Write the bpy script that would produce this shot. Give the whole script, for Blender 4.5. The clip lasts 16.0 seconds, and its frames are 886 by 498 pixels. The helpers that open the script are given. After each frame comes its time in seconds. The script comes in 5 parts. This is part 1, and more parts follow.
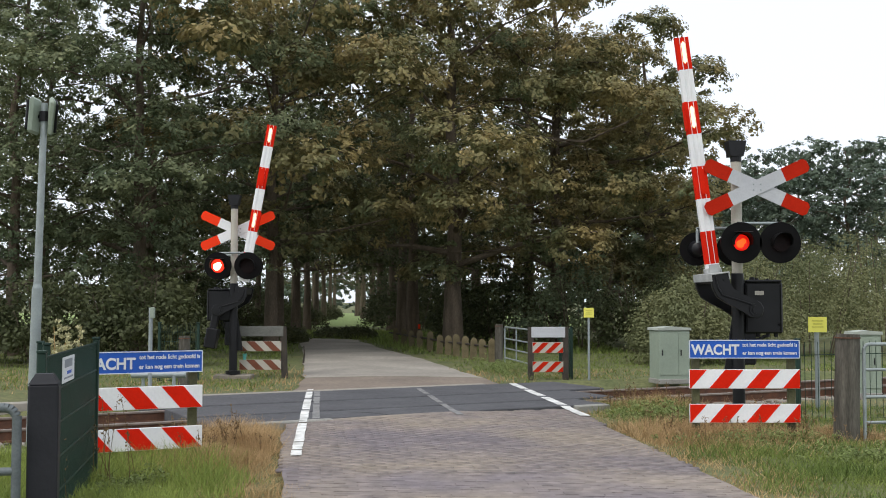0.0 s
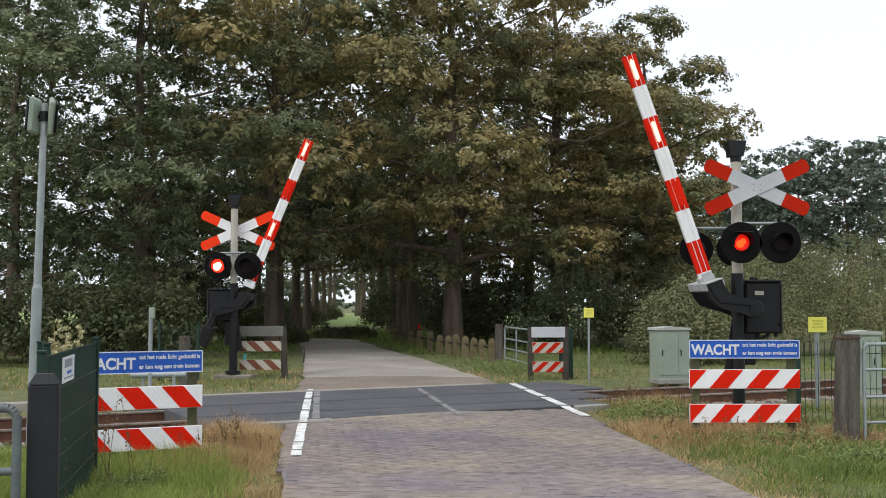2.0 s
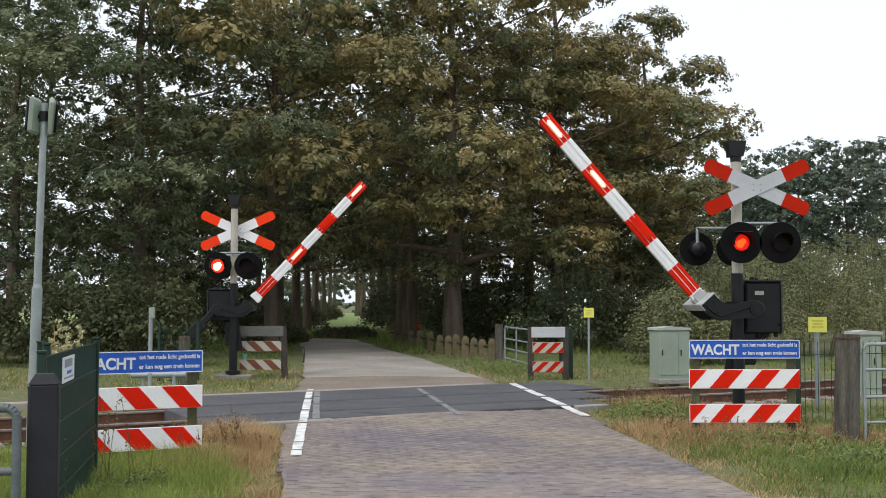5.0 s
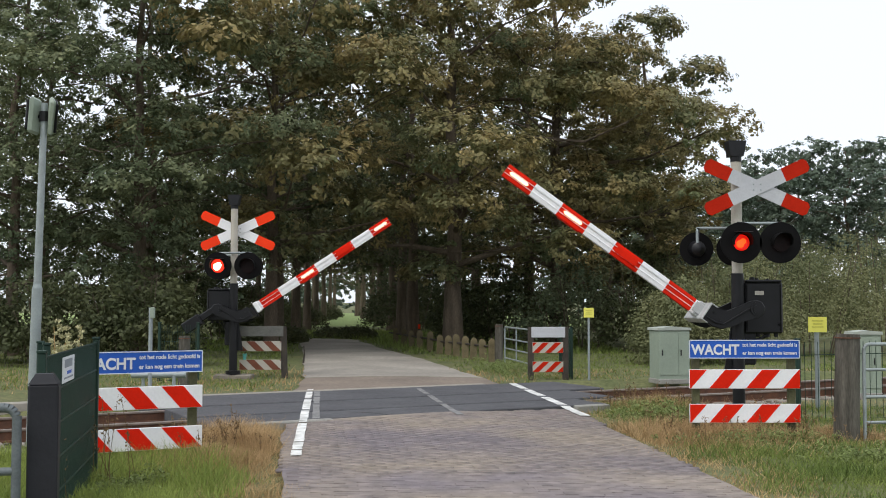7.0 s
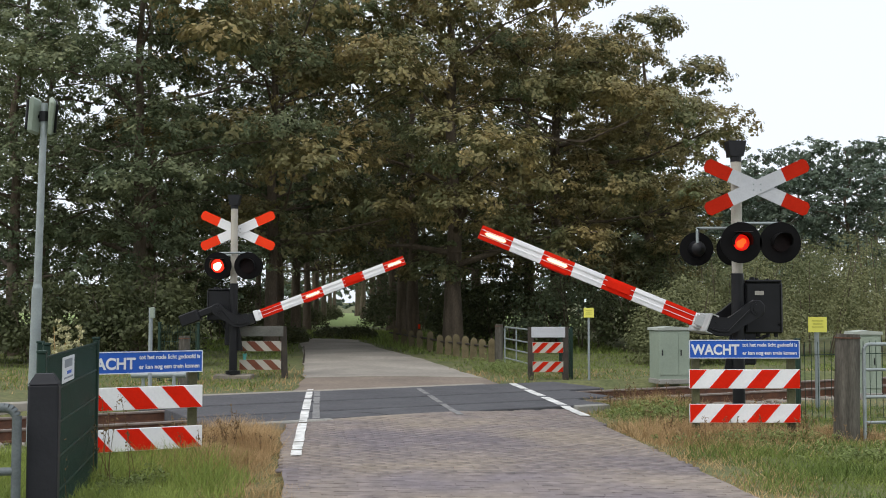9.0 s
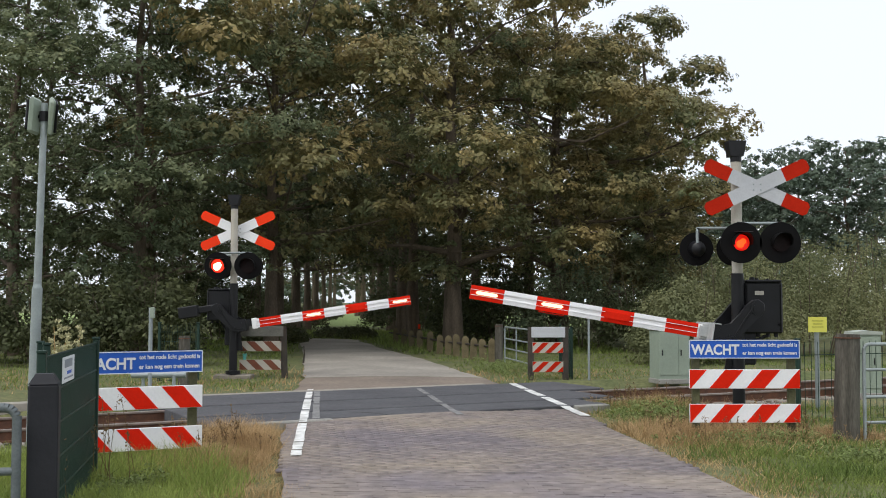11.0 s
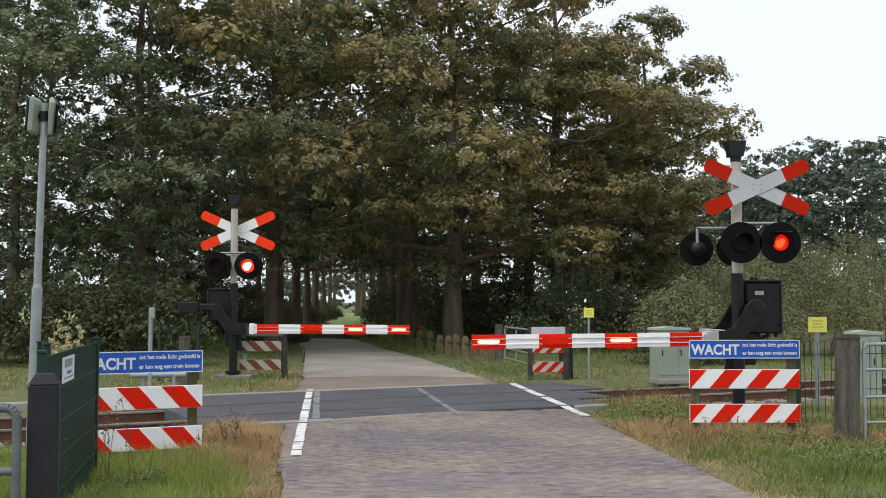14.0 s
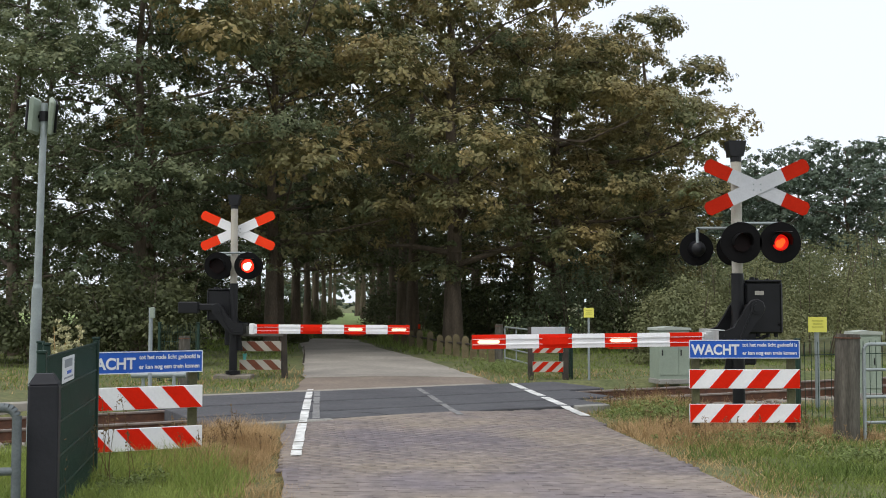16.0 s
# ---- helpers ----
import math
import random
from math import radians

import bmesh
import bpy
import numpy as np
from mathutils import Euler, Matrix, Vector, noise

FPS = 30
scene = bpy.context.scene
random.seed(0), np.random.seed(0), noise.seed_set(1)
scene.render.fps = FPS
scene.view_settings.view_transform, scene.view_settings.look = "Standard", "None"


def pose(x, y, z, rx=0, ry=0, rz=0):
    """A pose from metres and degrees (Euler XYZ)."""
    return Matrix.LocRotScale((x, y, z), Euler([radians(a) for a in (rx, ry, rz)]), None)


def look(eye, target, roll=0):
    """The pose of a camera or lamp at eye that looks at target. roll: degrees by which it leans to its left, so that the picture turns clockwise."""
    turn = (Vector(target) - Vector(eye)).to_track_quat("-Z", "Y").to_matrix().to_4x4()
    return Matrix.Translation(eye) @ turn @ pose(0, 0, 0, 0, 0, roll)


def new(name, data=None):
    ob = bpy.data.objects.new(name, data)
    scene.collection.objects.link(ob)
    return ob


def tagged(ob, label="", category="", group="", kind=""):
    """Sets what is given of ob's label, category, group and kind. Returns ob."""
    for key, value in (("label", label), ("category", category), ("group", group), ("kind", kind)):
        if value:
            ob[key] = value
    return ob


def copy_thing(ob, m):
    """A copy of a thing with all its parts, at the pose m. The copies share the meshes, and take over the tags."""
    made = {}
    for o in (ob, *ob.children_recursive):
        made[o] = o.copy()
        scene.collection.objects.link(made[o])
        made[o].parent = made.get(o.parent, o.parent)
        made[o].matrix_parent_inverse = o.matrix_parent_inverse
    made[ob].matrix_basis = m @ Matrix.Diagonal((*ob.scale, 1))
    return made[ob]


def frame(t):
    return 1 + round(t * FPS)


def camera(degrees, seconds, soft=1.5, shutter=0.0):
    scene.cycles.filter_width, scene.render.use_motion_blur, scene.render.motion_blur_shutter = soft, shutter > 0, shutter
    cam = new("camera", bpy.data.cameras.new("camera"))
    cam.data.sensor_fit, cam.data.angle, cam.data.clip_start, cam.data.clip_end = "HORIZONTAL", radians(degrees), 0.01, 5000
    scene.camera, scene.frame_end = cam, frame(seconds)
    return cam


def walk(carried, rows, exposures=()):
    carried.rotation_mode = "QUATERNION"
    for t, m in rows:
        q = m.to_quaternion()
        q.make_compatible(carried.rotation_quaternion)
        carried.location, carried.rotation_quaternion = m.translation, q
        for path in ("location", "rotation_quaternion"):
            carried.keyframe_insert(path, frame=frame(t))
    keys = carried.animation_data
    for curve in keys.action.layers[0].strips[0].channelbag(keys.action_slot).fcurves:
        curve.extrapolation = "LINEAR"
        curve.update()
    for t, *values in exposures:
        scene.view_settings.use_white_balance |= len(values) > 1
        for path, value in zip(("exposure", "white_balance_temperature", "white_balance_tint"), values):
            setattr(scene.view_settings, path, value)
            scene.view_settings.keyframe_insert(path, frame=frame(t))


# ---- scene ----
cam = camera(44.86, 16.0, soft=1.0)
walk(cam, [(0, pose(0, 0, 1.6, 92.832, 0, 0)), (16.0, pose(0, 0, 1.6, 92.832, 0, 0))],
     exposures=[(0, 0.0), (4, 0.0), (11, -0.07), (16, -0.07)])

# ---- world, sun ----
world = bpy.data.worlds.new("world")
scene.world = world
world.use_nodes = True
wn, wl = world.node_tree.nodes, world.node_tree.links
sky = wn.new("ShaderNodeTexSky")
sky.sky_type, sky.sun_disc = "NISHITA", False
sky.sun_elevation, sky.sun_rotation = radians(56), radians(222)
sky.air_density, sky.dust_density = 1.0, 4.0
veil = wn.new("ShaderNodeMix")
veil.data_type = "RGBA"
veil.inputs[0].default_value = 0.8
veil.inputs[7].default_value = (10.8, 11.4, 12.3, 1)   # high thin overcast
wl.new(sky.outputs[0], veil.inputs[6])
wl.new(veil.outputs[2], wn["Background"].inputs[0])
wn["Background"].inputs[1].default_value = 0.11
sun = new("sun", bpy.data.lights.new("sun", "SUN"))
sun.data.energy, sun.data.angle, sun.data.color = 1.5, radians(28), (1.0, 0.97, 0.92)
sun.matrix_world = look((-16, -18, 36), (0, 0, 0))


# ---- materials ----
def mat(name, c1, c2=None, rough=0.7, scale=8.0, detail=6.0, bump=0.0, metal=0.0, fine=0.0, contrast=0.25, random_amount=0.0,
        transl=0.0, spec=0.3, obj_random=0.0, in_place=False, stretch=1.0):
    m = bpy.data.materials.new(name)
    m.use_nodes = True
    n, l = m.node_tree.nodes, m.node_tree.links
    b = n["Principled BSDF"]
    b.inputs["Roughness"].default_value, b.inputs["Metallic"].default_value = rough, metal
    b.inputs["Specular IOR Level"].default_value = spec
    c2 = c2 or tuple(x * 0.7 for x in c1)
    tc = n.new("ShaderNodeTexCoord")
    spot = n.new("ShaderNodeNewGeometry").outputs["Position"] if in_place else tc.outputs["Object"]
    if stretch != 1.0:
        mp = n.new("ShaderNodeMapping")
        mp.inputs["Scale"].default_value = (1, 1, stretch)
        l.new(spot, mp.inputs["Vector"])
        spot = mp.outputs[0]
    no = n.new("ShaderNodeTexNoise")
    no.inputs["Scale"].default_value, no.inputs["Detail"].default_value = scale, detail
    l.new(spot, no.inputs["Vector"])
    ra = n.new("ShaderNodeValToRGB")
    ra.color_ramp.elements[0].position, ra.color_ramp.elements[1].position = 0.5 - contrast, 0.5 + contrast
    ra.color_ramp.elements[0].color, ra.color_ramp.elements[1].color = (*c2, 1), (*c1, 1)
    l.new(no.outputs["Fac"], ra.inputs["Fac"])
    out = ra.outputs["Color"]
    if fine:
        nf = n.new("ShaderNodeTexNoise")
        nf.inputs["Scale"].default_value, nf.inputs["Detail"].default_value = scale * 14, 3
        l.new(spot, nf.inputs["Vector"])
        mr = n.new("ShaderNodeMapRange")
        mr.inputs[1].default_value, mr.inputs[2].default_value, mr.inputs[3].default_value, mr.inputs[4].default_value = 0.25, 0.75, 1 - fine, 1 + fine
        l.new(nf.outputs["Fac"], mr.inputs[0])
        mx = n.new("ShaderNodeVectorMath")
        mx.operation = "SCALE"
        l.new(out, mx.inputs[0]), l.new(mr.outputs[0], mx.inputs["Scale"])
        out = mx.outputs[0]
    if random_amount or obj_random:
        src = n.new("ShaderNodeNewGeometry").outputs["Random Per Island"] if random_amount else n.new("ShaderNodeObjectInfo").outputs["Random"]
        amt = random_amount or obj_random
        mr = n.new("ShaderNodeMapRange")
        mr.inputs[3].default_value, mr.inputs[4].default_value = 1 - amt, 1 + amt
        l.new(src, mr.inputs[0])
        mx = n.new("ShaderNodeVectorMath")
        mx.operation = "SCALE"
        l.new(out, mx.inputs[0]), l.new(mr.outputs[0], mx.inputs["Scale"])
        out = mx.outputs[0]
    l.new(out, b.inputs["Base Color"])
    if bump:
        bp = n.new("ShaderNodeBump")
        bp.inputs["Strength"].default_value, bp.inputs["Distance"].default_value = bump, 0.02
        nb = n.new("ShaderNodeTexNoise")
        nb.inputs["Scale"].default_value, nb.inputs["Detail"].default_value = scale * 6, 5
        l.new(spot, nb.inputs["Vector"])
        l.new(nb.outputs["Fac"], bp.inputs["Height"]), l.new(bp.outputs[0], b.inputs["Normal"])
    if transl:
        tr = n.new("ShaderNodeBsdfTranslucent")
        ms = n.new("ShaderNodeMixShader")
        ms.inputs[0].default_value = transl
        l.new(out, tr.inputs["Color"])
        l.new(b.outputs[0], ms.inputs[1]), l.new(tr.outputs[0], ms.inputs[2])
        l.new(ms.outputs[0], n["Material Output"].inputs["Surface"])
    return m


def glow(name, colour, strength):
    m = bpy.data.materials.new(name)
    m.use_nodes = True
    b = m.node_tree.nodes["Principled BSDF"]
    b.inputs["Base Color"].default_value = (*[c * 0.5 for c in colour], 1)
    b.inputs["Emission Color"].default_value, b.inputs["Emission Strength"].default_value = (*colour, 1), strength
    return m


M_SOIL = mat("soil", (0.150, 0.145, 0.066), (0.085, 0.108, 0.038), 0.95, 0.8, bump=0.6, fine=0.4)
M_PAVE = mat("worn_road", (0.262, 0.220, 0.180), (0.168, 0.146, 0.152), 0.85, 0.45, bump=0.5, fine=0.22, contrast=0.11, in_place=True)
M_CONC_ROAD = mat("sandy_road", (0.36, 0.33, 0.285), (0.22, 0.20, 0.175), 0.9, 0.6, bump=0.4, fine=0.15)
M_ASPH = mat("asphalt", (0.098, 0.098, 0.105), (0.066, 0.066, 0.072), 0.75, 1.3, bump=0.5, fine=0.25)
M_LINE = mat("road_paint", (0.80, 0.80, 0.78), (0.5, 0.5, 0.48), 0.6, 5, fine=0.15, contrast=0.12)
M_LINE_OLD = mat("worn_road_paint", (0.28, 0.275, 0.27), (0.13, 0.13, 0.13), 0.8, 9, fine=0.25)
M_BALLAST = mat("ballast_stone", (0.42, 0.39, 0.36), (0.2, 0.17, 0.15), 0.9, 3, random_amount=0.35)
M_RAIL = mat("rusty_steel", (0.17, 0.075, 0.04), (0.07, 0.04, 0.03), 0.7, 6, fine=0.2)
M_RAILTOP = mat("polished_rail_head", (0.35, 0.30, 0.27), (0.22, 0.17, 0.14), 0.4, 8, metal=0.7)
M_SLEEPER = mat("sleeper_concrete", (0.26, 0.23, 0.19), None, 0.9, 4, fine=0.2)
M_BLACK = mat("black_paint", (0.009, 0.009, 0.011), (0.005, 0.005, 0.006), 0.42, 6, bump=0.05, spec=0.32)
M_DISC = mat("matt_black_shield", (0.006, 0.0055, 0.006), (0.004, 0.004, 0.004), 0.7, 5, spec=0.12)
M_POLE = mat("light_grey_paint", (0.50, 0.47, 0.41), (0.40, 0.37, 0.31), 0.6, 4, fine=0.08)
M_WHITE = mat("white_reflective", (0.87, 0.87, 0.87), (0.77, 0.77, 0.78), 0.45, 3, fine=0.04)
# grey white and dull red: painted shading on the near cross, weathering on far boards
M_GREYWHITE = mat("shaded_and_weathered_white", (0.52, 0.53, 0.55), (0.42, 0.43, 0.45), 0.5, 3, fine=0.06)
M_RED = mat("red_reflective", (0.74, 0.022, 0.007), (0.62, 0.018, 0.006), 0.65, 3, fine=0.06, spec=0.05)
M_REDDULL = mat("shaded_and_weathered_red", (0.50, 0.023, 0.008), (0.39, 0.017, 0.006), 0.65, 3, fine=0.08, spec=0.05)
M_ORANGE = mat("bright_red_reflective", (0.95, 0.055, 0.012), (0.85, 0.045, 0.010), 0.5, 3, spec=0.1)
M_BLUE = mat("blue_sign", (0.02, 0.105, 0.50), (0.015, 0.085, 0.40), 0.45, 2, fine=0.05)
M_SIGNTEXT = mat("white_lettering", (0.82, 0.84, 0.86), None, 0.5, 3)
M_YELLOW = mat("yellow_sign", (0.84, 0.80, 0.16), (0.72, 0.68, 0.12), 0.5, 4)
M_GREYPRINT = mat("grey_print", (0.30, 0.33, 0.36), None, 0.6, 9)
M_YELLOWBAR = mat("faded_print", (0.58, 0.54, 0.09), None, 0.6, 4)
M_GALV = mat("galvanised_steel", (0.36, 0.40, 0.40), (0.25, 0.28, 0.28), 0.5, 5, metal=0.35, fine=0.1)
# darker copy of the galvanised steel, with the left gate's shadow in the colour
M_GALVSHADE = mat("shaded_galvanised_steel", (0.17, 0.19, 0.195), (0.10, 0.115, 0.12), 0.6, 5, metal=0.3, fine=0.15)
M_GALVPALE = mat("pale_galvanised_plate", (0.50, 0.51, 0.50), (0.34, 0.35, 0.35), 0.5, 6, metal=0.15, fine=0.1)
M_GREEN = mat("dark_green_paint", (0.018, 0.045, 0.032), (0.011, 0.028, 0.02), 0.55, 5)
M_CAB = mat("grey_green_cabinet", (0.30, 0.35, 0.28), (0.25, 0.30, 0.24), 0.6, 2, fine=0.06)
M_MOSSWOOD = mat("mossy_wood", (0.13, 0.125, 0.06), (0.05, 0.05, 0.03), 0.9, 6, bump=0.4, fine=0.2)
M_WOOD = mat("weathered_wood", (0.155, 0.142, 0.116), (0.042, 0.038, 0.031), 0.9, 7, bump=0.9, fine=0.35, stretch=0.12, contrast=0.2)
M_DARKWOOD = mat("dark_stained_wood", (0.075, 0.062, 0.05), (0.035, 0.03, 0.026), 0.9, 6, bump=0.4, fine=0.2)
M_PLASTIC = mat("black_post_plastic", (0.022, 0.023, 0.028), (0.013, 0.013, 0.016), 0.6, 4, bump=0.2)
M_FENCEPOST = mat("mossy_post", (0.20, 0.16, 0.09), (0.08, 0.066, 0.035), 0.9, 3, obj_random=0.25, fine=0.25)
M_CONCRETE = mat("concrete", (0.33, 0.32, 0.29), None, 0.9, 4, fine=0.15, bump=0.3)
M_BARK = mat("bark", (0.165, 0.128, 0.092), (0.06, 0.048, 0.036), 0.95, 4, bump=1.0, fine=0.35, stretch=0.2)
# for the added flap that hides a lens while its lamp is out
M_LENSOFF = mat("added_dark_red_shutter", (0.009, 0.0025, 0.0025), None, 0.5, 4, spec=0.15)
M_GLOWN = glow("lit_red_lens", (1.0, 0.012, 0.004), 0.62)
M_BULBN = glow("lit_bulb", (1.0, 0.055, 0.006), 2.6)
M_GLOWF = glow("lit_red_lens_bright", (1.0, 0.03, 0.012), 1.6)
M_BULBF = glow("lit_bulb_bright", (1.0, 0.5, 0.32), 7.0)
M_BOOMLIGHT = glow("boom_lamp", (1.0, 0.78, 0.46), 1.6)
LEAVES = {
    "oak": mat("oak_leaves", (0.32, 0.250, 0.108), (0.125, 0.150, 0.072), 0.55, 0.40, 4, random_amount=0.35, transl=0.28, contrast=0.14, spec=0.2),
    "green": mat("green_leaves", (0.215, 0.230, 0.120), (0.100, 0.138, 0.078), 0.6, 0.45, 4, random_amount=0.35, transl=0.28, contrast=0.18, spec=0.2),
    # canopy shade put into the colour: a darker copy of the green leaves
    "dark": mat("painted_shade_leaves", (0.108, 0.115, 0.050), (0.052, 0.066, 0.030), 0.6, 0.5, 4, random_amount=0.35, transl=0.28, contrast=0.18, spec=0.2),
    "willow": mat("willow_leaves", (0.235, 0.235, 0.115), (0.150, 0.168, 0.082), 0.7, 0.5, 4, random_amount=0.16, transl=0.26, contrast=0.18, spec=0.2),
    # haze of distance put into the leaf colour, greyer and bluer
    "far": mat("haze_tinted_far_leaves", (0.145, 0.180, 0.125), (0.085, 0.120, 0.090), 0.6, 0.3, 4, random_amount=0.3, transl=0.26, contrast=0.18, spec=0.2),
}
M_BRICK = mat("paving_brick", (0.272, 0.228, 0.188), (0.182, 0.157, 0.165), 0.85, 0.45, bump=0.6, fine=0.28, contrast=0.11, obj_random=0.075, in_place=True)
M_BRICKS = mat("paving_brick_far", (0.272, 0.228, 0.188), (0.182, 0.157, 0.165), 0.85, 0.45, bump=0.6, fine=0.28, contrast=0.11, random_amount=0.075, in_place=True)
M_APRON = mat("brown_apron", (0.245, 0.20, 0.16), (0.165, 0.135, 0.112), 0.9, 0.8, bump=0.4, fine=0.2)
M_STALK = mat("brown_seed_stalks", (0.24, 0.15, 0.075), (0.13, 0.09, 0.045), 0.85, 2, random_amount=0.4, transl=0.2)
M_GRASS = mat("grass_blades", (0.23, 0.275, 0.072), (0.11, 0.165, 0.045), 0.7, 1.3, 4, random_amount=0.45, transl=0.3, spec=0.15)
M_WEED = mat("weed_leaves", (0.25, 0.29, 0.105), (0.14, 0.185, 0.062), 0.65, 1.5, 4, random_amount=0.35, transl=0.25, spec=0.2)
M_LONGGRASS = mat("long_grass_blades", (0.36, 0.41, 0.11), (0.19, 0.255, 0.065), 0.7, 1.3, 4, random_amount=0.4, transl=0.35, spec=0.15)
M_STRAW = mat("dry_grass_blades", (0.58, 0.42, 0.23), (0.36, 0.235, 0.115), 0.8, 1.2, 4, random_amount=0.4, transl=0.25, spec=0.15)
M_FLOWER = mat("pale_dry_flowers", (0.62, 0.58, 0.36), (0.42, 0.40, 0.22), 0.8, 9, random_amount=0.2, transl=0.3)


# ---- mesh helpers ----
def box(bm, c, s, m=None, bevel=0.0):
    r = bmesh.ops.create_cube(bm, size=1.0, matrix=Matrix.Translation(c) @ (m or Matrix()) @ Matrix.Diagonal((*s, 1)))
    if bevel:
        es = {e for v in r["verts"] for e in v.link_edges}
        bmesh.ops.bevel(bm, geom=list(es), offset=bevel, segments=1, affect="EDGES", profile=0.5)


def tube(bm, p0, p1, r0, r1=None, seg=12, caps=True):
    p0, p1 = Vector(p0), Vector(p1)
    d = p1 - p0
    m = Matrix.Translation((p0 + p1) / 2) @ d.to_track_quat("Z", "Y").to_matrix().to_4x4()
    bmesh.ops.create_cone(bm, cap_ends=caps, segments=seg, radius1=r0, radius2=r0 if r1 is None else r1, depth=d.length, matrix=m)


def prism(bm, outline, y0, y1):
    """A plate: outline in x, z, from y0 to y1."""
    lo = [bm.verts.new((x, y0, z)) for x, z in outline]
    hi = [bm.verts.new((x, y1, z)) for x, z in outline]
    bm.faces.new(lo), bm.faces.new(hi[::-1])
    for i in range(len(lo)):
        j = (i + 1) % len(lo)
        bm.faces.new((lo[j], lo[i], hi[i], hi[j]))


def part(name, bm, material, parent=None, label="", smooth=False):
    me = bpy.data.meshes.new(name)
    bmesh.ops.recalc_face_normals(bm, faces=bm.faces)
    bm.to_mesh(me)
    bm.free()
    me.materials.append(material)
    if smooth:
        me.polygons.foreach_set("use_smooth", [True] * len(me.polygons))
        me.set_sharp_from_angle(angle=radians(40))
    ob = new(name, me)
    ob.parent = parent
    if label:
        tagged(ob, label)
    return ob


def fast_mesh(name, verts, faces, material, parent=None):
    """Many alike polygons at once, from arrays."""
    me = bpy.data.meshes.new(name)
    k = faces.shape[1]
    me.vertices.add(len(verts)), me.loops.add(faces.size), me.polygons.add(len(faces))
    me.vertices.foreach_set("co", np.asarray(verts, dtype=np.float32).ravel())
    me.loops.foreach_set("vertex_index", faces.astype(np.int32).ravel())
    me.polygons.foreach_set("loop_start", np.arange(0, faces.size, k, dtype=np.int32))
    me.update(calc_edges=True)
    me.materials.append(material)
    ob = new(name, me)
    ob.parent = parent
    return ob


def thing(name, m, label, category, group="", kind=""):
    ob = new(name)
    ob.matrix_basis = m
    return tagged(ob, label, category, group, kind)


def lettering(body, size, parent, m, material, name="lettering", width=None, bold=0.0):
    cu = bpy.data.curves.new("letters", "FONT")
    cu.body, cu.size, cu.extrude, cu.offset = body, size, 0.0015, bold
    tmp = new("letters", cu)
    bpy.context.view_layer.update()
    me = bpy.data.meshes.new_from_object(tmp.evaluated_get(bpy.context.evaluated_depsgraph_get()))
    bpy.data.objects.remove(tmp)
    me.materials.append(material)
    xs = [v.co.x for v in me.vertices]
    k = width / (max(xs) - min(xs)) if width else 1
    me.transform(m @ Matrix.Diagonal((k, 1, 1, 1)))
    ob = new(name, me)
    ob.parent = parent
    return ob


# ---- ground, road, track ----
ORIGIN, ALONG, ACROSS = Vector((-1.82, 15.55, 0)), Vector((0.888, 0.46, 0)), Vector((-0.46, 0.888, 0))


def on_track(a, b, z=0.0):
    return ORIGIN + ALONG * a + ACROSS * b + Vector((0, 0, z))


TRACK = Matrix.Translation(ORIGIN) @ pose(0, 0, 0, 0, 0, 27.4)
ROAD = [(-12, 3.2, 3.9), (0, 1.7, 3.9), (5, 1.1, 3.9), (8.9, 0.63, 3.9), (13.7, 0.05, 4.15), (17, -0.3, 4.4), (23, -1.07, 3.8),
        (31.5, -2.42, 3.3), (38, -3.62, 2.7), (42, -4.25, 2.7), (44, -4.95, 3.0), (46, -6.0, 4.9), (47.5, -9.0, 8.0), (49, -14, 10), (60, -52, 11), (140, -300, 11)]


def road_at(y):
    ys, cs, ws = zip(*ROAD)
    return float(np.interp(y, ys, cs)), float(np.interp(y, ys, ws))


def ribbon(name, y0, y1, z, material, grow=0.0, step=0.5, kind="structure", label=""):
    bm = bmesh.new()
    rows = []
    n = max(2, int((y1 - y0) / step))
    for i in range(n + 1):
        y = y0 + (y1 - y0) * i / n
        c, w = road_at(y)
        row = []
        for j in range(9):
            f = j / 8 - 0.5
            edge = 0.10 * noise.noise((y * 0.9, j, 3)) if j in (0, 8) else 0
            row.append(bm.verts.new((c + f * (w + grow) + edge, y, z + 0.03 * (1 - 4 * f * f))))
        rows.append(row)
    for a, b in zip(rows, rows[1:]):
        for j in range(8):
            bm.faces.new((a[j], a[j + 1], b[j + 1], b[j]))
    return tagged(part(name, bm, material), label, "road", kind=kind)


def ground():
    bm = bmesh.new()
    xs = [-2500, -400, -120] + list(np.arange(-50, 50.1, 1.0)) + [120, 400, 2500]
    ys = [-2500, -400, -60] + list(np.arange(-14, 80.1, 1.0)) + [140, 400, 2500]
    grid = []
    for y in ys:
        row = []
        for x in xs:
            d = (Vector((x, y, 0)) - ORIGIN).dot(ACROSS)
            c, w = road_at(y)
            a = abs(x - c) - w / 2
            z = -0.03 + 0.05 * noise.noise((x * 0.35, y * 0.35, 0)) * min(1, max(0, a) / 1.5)
            if -1.3 < d < 3.2 and a > 0.8:
                z = -0.34
            if a < 0.9 and not (a > 0.8 and -1.3 < d < 3.2):
                z = -0.05
            row.append(bm.verts.new((x, y, z)))
        grid.append(row)
    for a, b in zip(grid, grid[1:]):
        for i in range(len(xs) - 1):
            bm.faces.new((a[i], a[i + 1], b[i + 1], b[i]))
    tagged(part("ground", bm, M_SOIL), "grassy earth with dry brown patches", "ground", kind="structure")


ground()
ribbon("road", -12, 15.6, 0.0, M_PAVE, label="worn grey brick-paved country road")
ribbon("road_apron", 18.6, 23.0, -0.014, M_APRON, label="brown worn strip of road behind the crossing")
